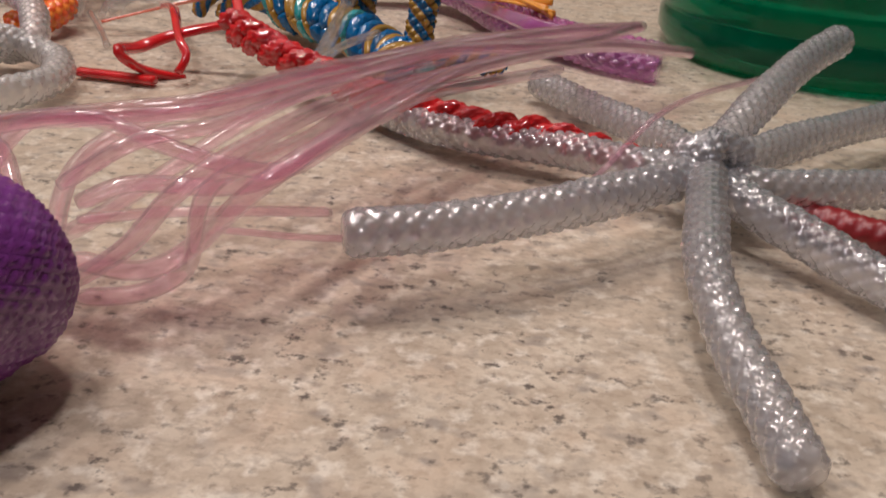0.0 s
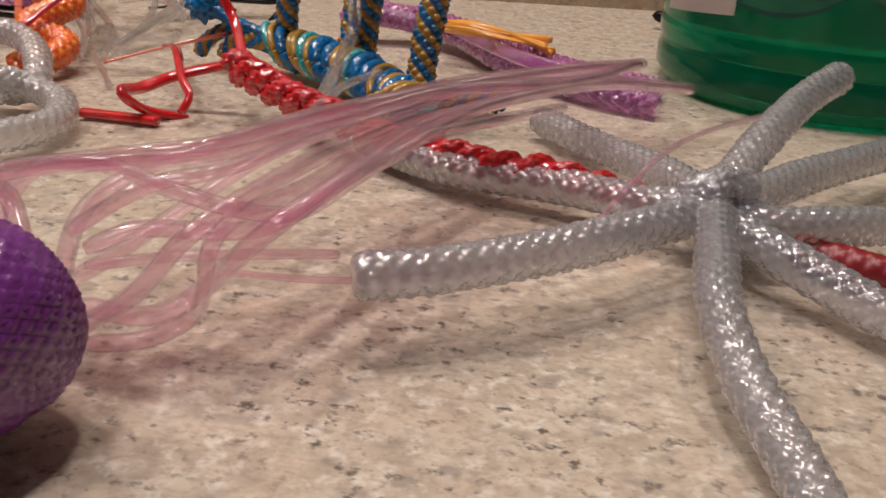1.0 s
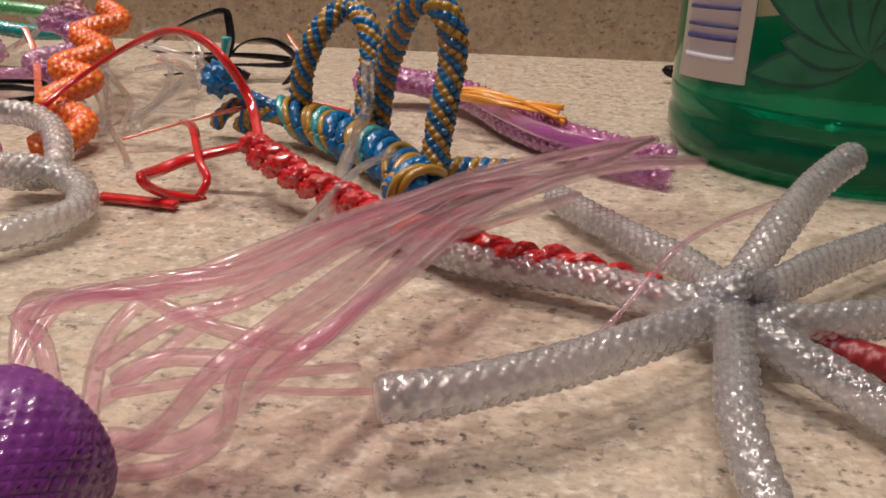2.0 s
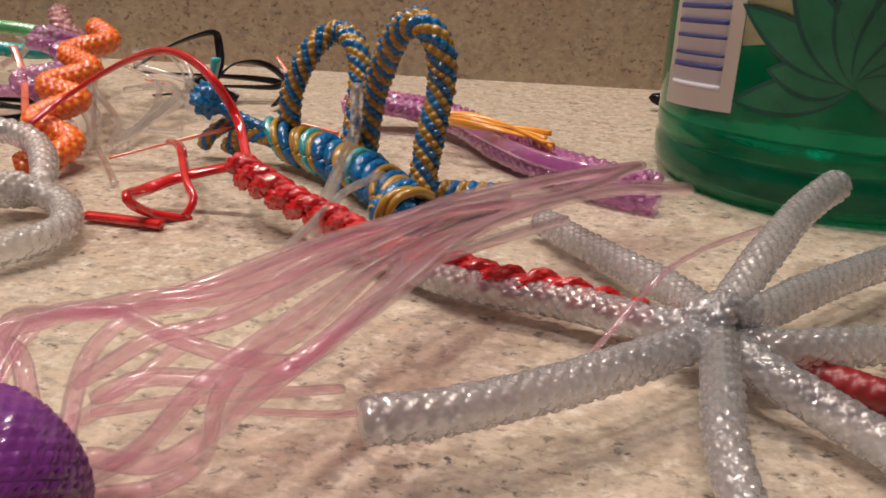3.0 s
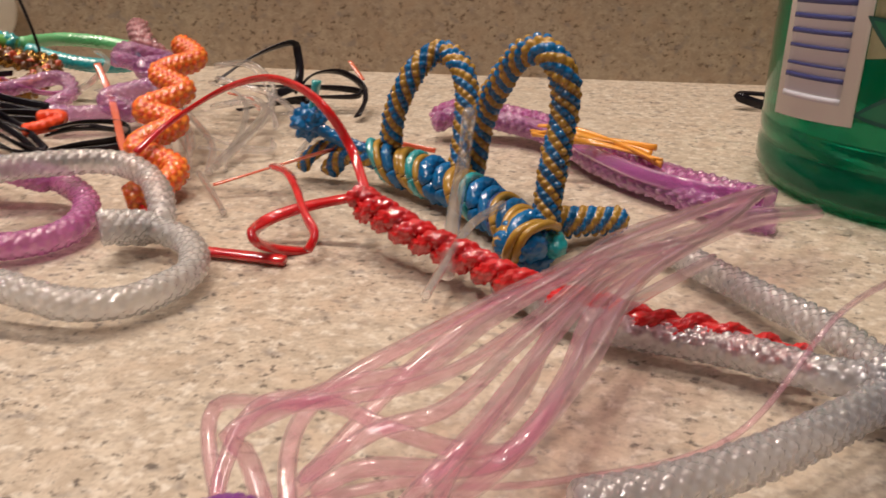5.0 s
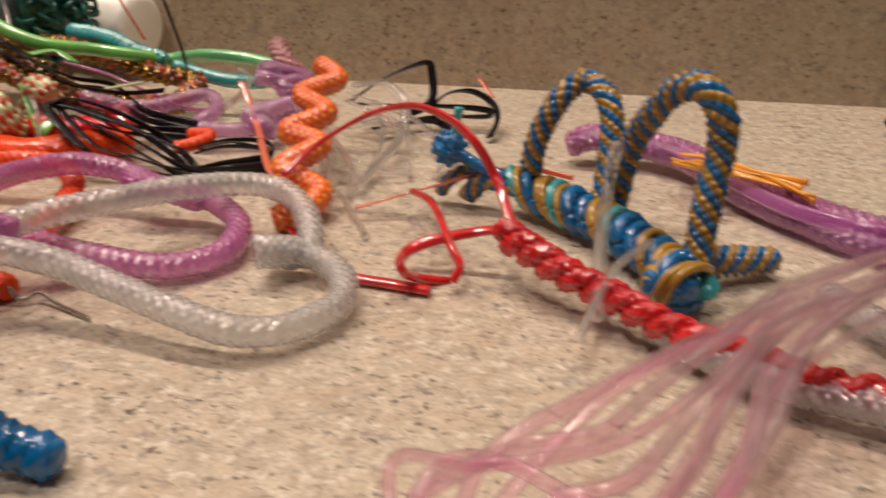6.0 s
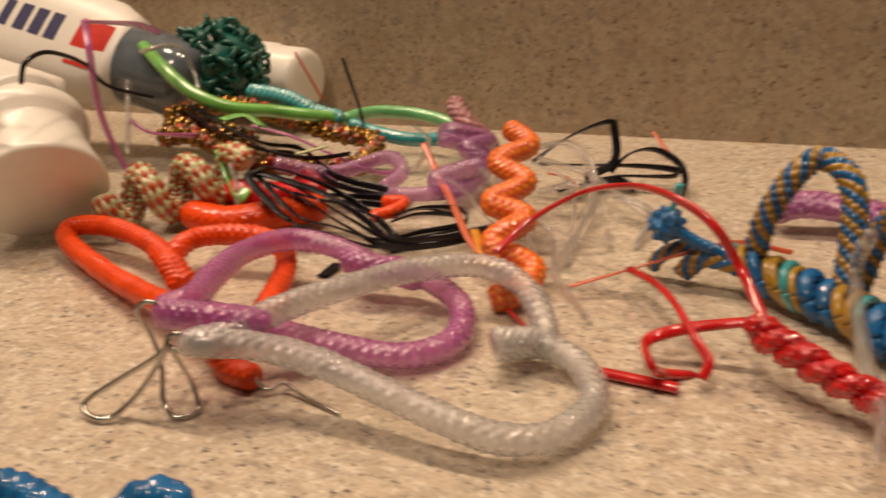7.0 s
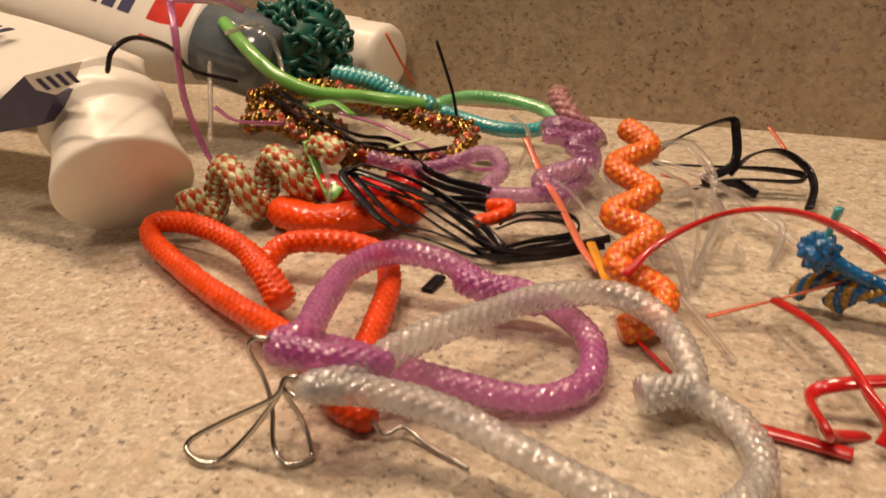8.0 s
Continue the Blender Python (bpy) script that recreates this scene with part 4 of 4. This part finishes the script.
for pts in ([(-23.48, 19.55, 5.6), (-22.82, 18.87, 4.9), (-22.92, 18.91, 3.3), (-22.68, 19.08, 1.9), (-22.17, 19.15, 0.9)], [(-23.26, 19.32, 5.6), (-23.66, 21.68, 5.2), (-23.75, 22.71, 4.8)], [(-22.7, 19.75, 2.8), (-22.18, 19.97, 2.4), (-21.48, 21, 2.1)], [(-20.59, 22.51, 2.1), (-19.16, 22.59, 1.8), (-17.59, 22.3, 1.4), (-16.23, 22.28, 1), (-15.57, 23.08, 0.9)]):
    part("lace", lace_mesh(pts, 0.2, 0.09, twist=0.2), M_VIOLET, lilac)
bits = thing("orange_bits", "short orange-red plastic lace ends among the black laces", "plastic lace")
part("lace", stitched_mesh([(-15.01, 19.56, 0.7), (-14.49, 20.07, 0.8), (-14.47, 20.4, 0.9), (-14.99, 20.2, 0.9)], 0.18, 0.2), M_SCARLET, bits)
part("lace", lace_mesh([(-11.63, 24.13, 0.8), (-11.09, 24.45, 0.6), (-10.69, 24.04, 0.4)], 0.14, 0.06), M_PALEORANGE, bits)
part("lace", lace_mesh([(-9.59, 29.5, 0.8), (-8.99, 28.99, 0.3)], 0.16, 0.06), M_PALEORANGE, bits)
part("lace", lace_mesh([(-20.06, 24.55, 4), (-19.53, 25.06, 2.4)], 0.16, 0.07), M_SCARLET, bits)

# ---- dark teal ball ----
tuft = thing("lanyard_ball", "dark teal ball of tightly knotted plastic lace", "lanyard")
BALL = Vector((-24.3, 26.0, 3.1))
core = bmesh.new()
bmesh.ops.create_icosphere(core, subdivisions=3, radius=1.5)
for v in core.verts:
    v.co = v.co * (1 + 0.25 * noise.noise(v.co * 2.5)) + BALL
part("core", core, M_TEAL, tuft)
rng = random.Random(2)
for k in range(270):
    d = Vector((rng.gauss(0, 1), rng.gauss(0, 1), rng.gauss(0, 1))).normalized()
    s = d.cross(Vector((rng.gauss(0, 1), rng.gauss(0, 1), rng.gauss(0, 1)))).normalized()
    c, r, h = BALL + d * rng.uniform(1.3, 1.65), rng.uniform(0.1, 0.24), rng.uniform(0.15, 0.36)
    bm = tube_mesh([c - s * r * 1.3 - d * 0.2, c - s * r + d * h * 0.6, c + d * h, c + s * r + d * h * 0.6, c + s * r * 1.2 - d * 0.2], 0.085, 6, 0.1)
    part("curl", bm, M_TEAL, tuft)

# ---- toothpaste tubes ----
tube = thing("toothpaste_tube", "white toothpaste tube with a flared white cap resting on the counter", "tube")
AXIS = Vector((-0.66, 0.52, 0.50)).normalized()
FACE = Vector((-23.1, 16.6, 1.55))
part("cap", turned(lathe_mesh([(1.62, 0.0), (1.7, 0.06), (1.7, 0.2), (1.56, 0.8), (1.42, 1.7), (1.44, 1.85), (1.6, 2.0), (1.66, 2.2), (1.64, 2.5), (1.4, 2.8), (1.2, 3.1)], 64), FACE, AXIS), M_WHITE, tube, "flared white screw cap")
bm = bmesh.new()
NECK = FACE + AXIS * 3.0
path = spline([NECK, NECK + AXIS * 0.6 + Vector((-0.5, 0, 0)), NECK + Vector((-2.6, 0.6, 0.6)), NECK + Vector((-6.0, 0.4, 1.2)), NECK + Vector((-11.0, 0.0, 1.8))], 0.3)
count = len(path)


def squeezed(i, j):
    a, q = 2 * math.pi * j / 40, i / (count - 1)
    g = min(1.0, q * 7)
    w = 1.25 + (0.9 + 0.8 * q) * g
    h = 1.25 - 6.5 * max(0, q - 0.02)
    return w * math.cos(a), max(0.3, h) * math.sin(a) * (1 + 0.05 * math.sin(9 * q + a))


squeezed.count = 40
sweep(bm, path, squeezed)
part("body", bm, M_TUBE, tube)
for k in range(3):
    for side_y in (-0.9, 0.2):
        spot = NECK + Vector((-4.2 - 0.5 * k, 0.4 + side_y, 1.55 + 0.06 * k))
        part("print_bar", turned(box_mesh((-0.12, -0.45, -0.01), (0.12, 0.45, 0.01)), spot, (0.15, 0, 1), (0, 1, 0)), M_INK, tube)


def sheet(name, corners, thick, material, label=""):
    """A flat piece of the tube's wall, thickened away from the room."""
    bm = bmesh.new()
    front = [bm.verts.new(p) for p in corners]
    back = [bm.verts.new((x, y + thick, z)) for x, y, z in corners]
    bm.faces.new(front)
    bm.faces.new(back[::-1])
    for k in range(len(corners)):
        j = (k + 1) % len(corners)
        bm.faces.new((front[j], front[k], back[k], back[j]))
    return flat_shade(part(name, bm, material, tube, label))


sheet("fold", [(-27.81, 16.00, 2.48), (-26.88, 16.00, 3.17), (-25.00, 16.00, 4.31), (-24.67, 16.00, 4.00), (-24.02, 16.00, 3.97), (-24.79, 16.00, 3.14)], 0.5, M_TUBEBLUE, "folded dark blue printed end")
sheet("flap", [(-24.87, 15.90, 4.36), (-22.92, 15.90, 4.81), (-23.34, 15.90, 4.26), (-23.94, 15.90, 3.98), (-24.56, 15.90, 4.04)], 0.08, M_TUBE, "white printed flap")
for k in range(4):
    sheet("print_bar", [(x + 0.34 * k, y, z + 0.08 * k) for x, y, z in ((-24.48, 15.88, 4.30), (-24.32, 15.88, 4.34), (-24.02, 15.88, 4.11), (-24.18, 15.88, 4.07))], 0.01, M_INK)

carton = thing("toothpaste_tube", "white toothpaste tube with dark print and a red badge", "tube")
C0, C1 = Vector((-26.6, 24.6, 3.4)), Vector((-38.0, 24.0, 6.6))
ax = (C1 - C0).normalized()
side = ax.cross(Vector((0.25, -0.75, 0.6))).normalized()
up = side.cross(ax).normalized()
if up.y > 0:
    up, side = -up, -side


def on_carton(along, across, lift):
    return C0 + ax * along + side * across + up * lift


bm = bmesh.new()
path = [on_carton(k * 0.4, 0, 0) for k in range(34)]
rings = []
for i, p in enumerate(path):
    w, h = 1.9 * min(1.0, 0.75 + i * 0.08), max(0.25, 1.3 - 0.03 * i)
    rings.append([bm.verts.new(p + side * (w * math.copysign(abs(math.cos(a)) ** 0.7, math.cos(a))) + up * (h * math.copysign(abs(math.sin(a)) ** 0.7, math.sin(a)))) for a in (2 * math.pi * j / 32 for j in range(32))])
for a, b in zip(rings, rings[1:]):
    for j in range(32):
        bm.faces.new((a[j], a[(j + 1) % 32], b[(j + 1) % 32], b[j]))
bm.faces.new(rings[0][::-1])
bm.faces.new(rings[-1])
part("body", bm, M_TUBE, carton)


def print_patch(name, a0, a1, c0, c1, material):
    bm = bmesh.new()
    n = 8
    rows = []
    for i in range(n + 1):
        a = a0 + (a1 - a0) * i / n
        h = max(0.25, 1.3 - 0.03 * a / 0.4)
        w = 1.9 * min(1.0, 0.75 + a / 0.4 * 0.08)
        rows.append([bm.verts.new(on_carton(a, c, h * max(0.0, 1 - (abs(c) / w) ** 2.9) ** 0.345 + o)) for c in (c0, (c0 + c1) / 2, c1) for o in (0.012,)])
    for p, q in zip(rows, rows[1:]):
        for j in range(2):
            bm.faces.new((p[j], p[j + 1], q[j + 1], q[j]))
    return part(name, bm, material, carton)


print_patch("badge", 0.5, 1.9, -1.1, 0.6, M_TUBERED)
for k, (a0, a1) in enumerate(((2.6, 3.1), (3.3, 3.8), (4.0, 4.5), (4.8, 5.2))):
    print_patch("print_bar", a0, a1, -0.5, 0.5, M_INK)
part("cap", turned(lathe_mesh([(0.9, -2.6), (1.25, -2.5), (1.35, -2.0), (1.45, 0.0), (1.3, 0.1)], 40), C0, ax), M_GREY, carton, "smoky grey translucent cap")

roll = thing("white_bottle", "small white plastic bottle lying by the backsplash", "bottle")
part("body", turned(lathe_mesh([(0.9, 0.0), (1.15, 0.08), (1.25, 0.3), (1.25, 1.6), (1.32, 1.7), (1.32, 6.0), (1.1, 6.4)], 48), (-22.9, 29.6, 2.0), (-1.0, 0.12, 0.05)), M_WHITE, roll)

# ---- blue lanyard close to the lens ----
near = thing("blue_lanyard", "glossy bright blue braided lanyard curled on the counter", "lanyard")
part("tail", stitched_mesh([(-9.2, 8.4, 0.3), (-10.0, 8.3, 0.5), (-10.55, 8.15, 0.95), (-10.85, 7.7, 0.5), (-11.2, 7.3, 0.35)], 0.31, 0.26, across=3, depth=0.28), M_BLUE, near)
part("loop", stitched_mesh([(-11.2, 7.3, 0.35), (-11.6, 7.6, 0.7), (-11.8, 8.1, 1.1), (-12.3, 8.0, 1.05), (-12.7, 7.5, 0.5)], 0.31, 0.26, across=3, depth=0.28), M_BLUE, near)
part("braid", stitched_mesh([(-12.7, 7.5, 0.5), (-13.6, 7.8, 0.6), (-14.6, 7.9, 0.7), (-16.0, 7.6, 0.6), (-17.5, 7.0, 0.4)], 0.31, 0.26, across=3, depth=0.28), M_BLUE, near)
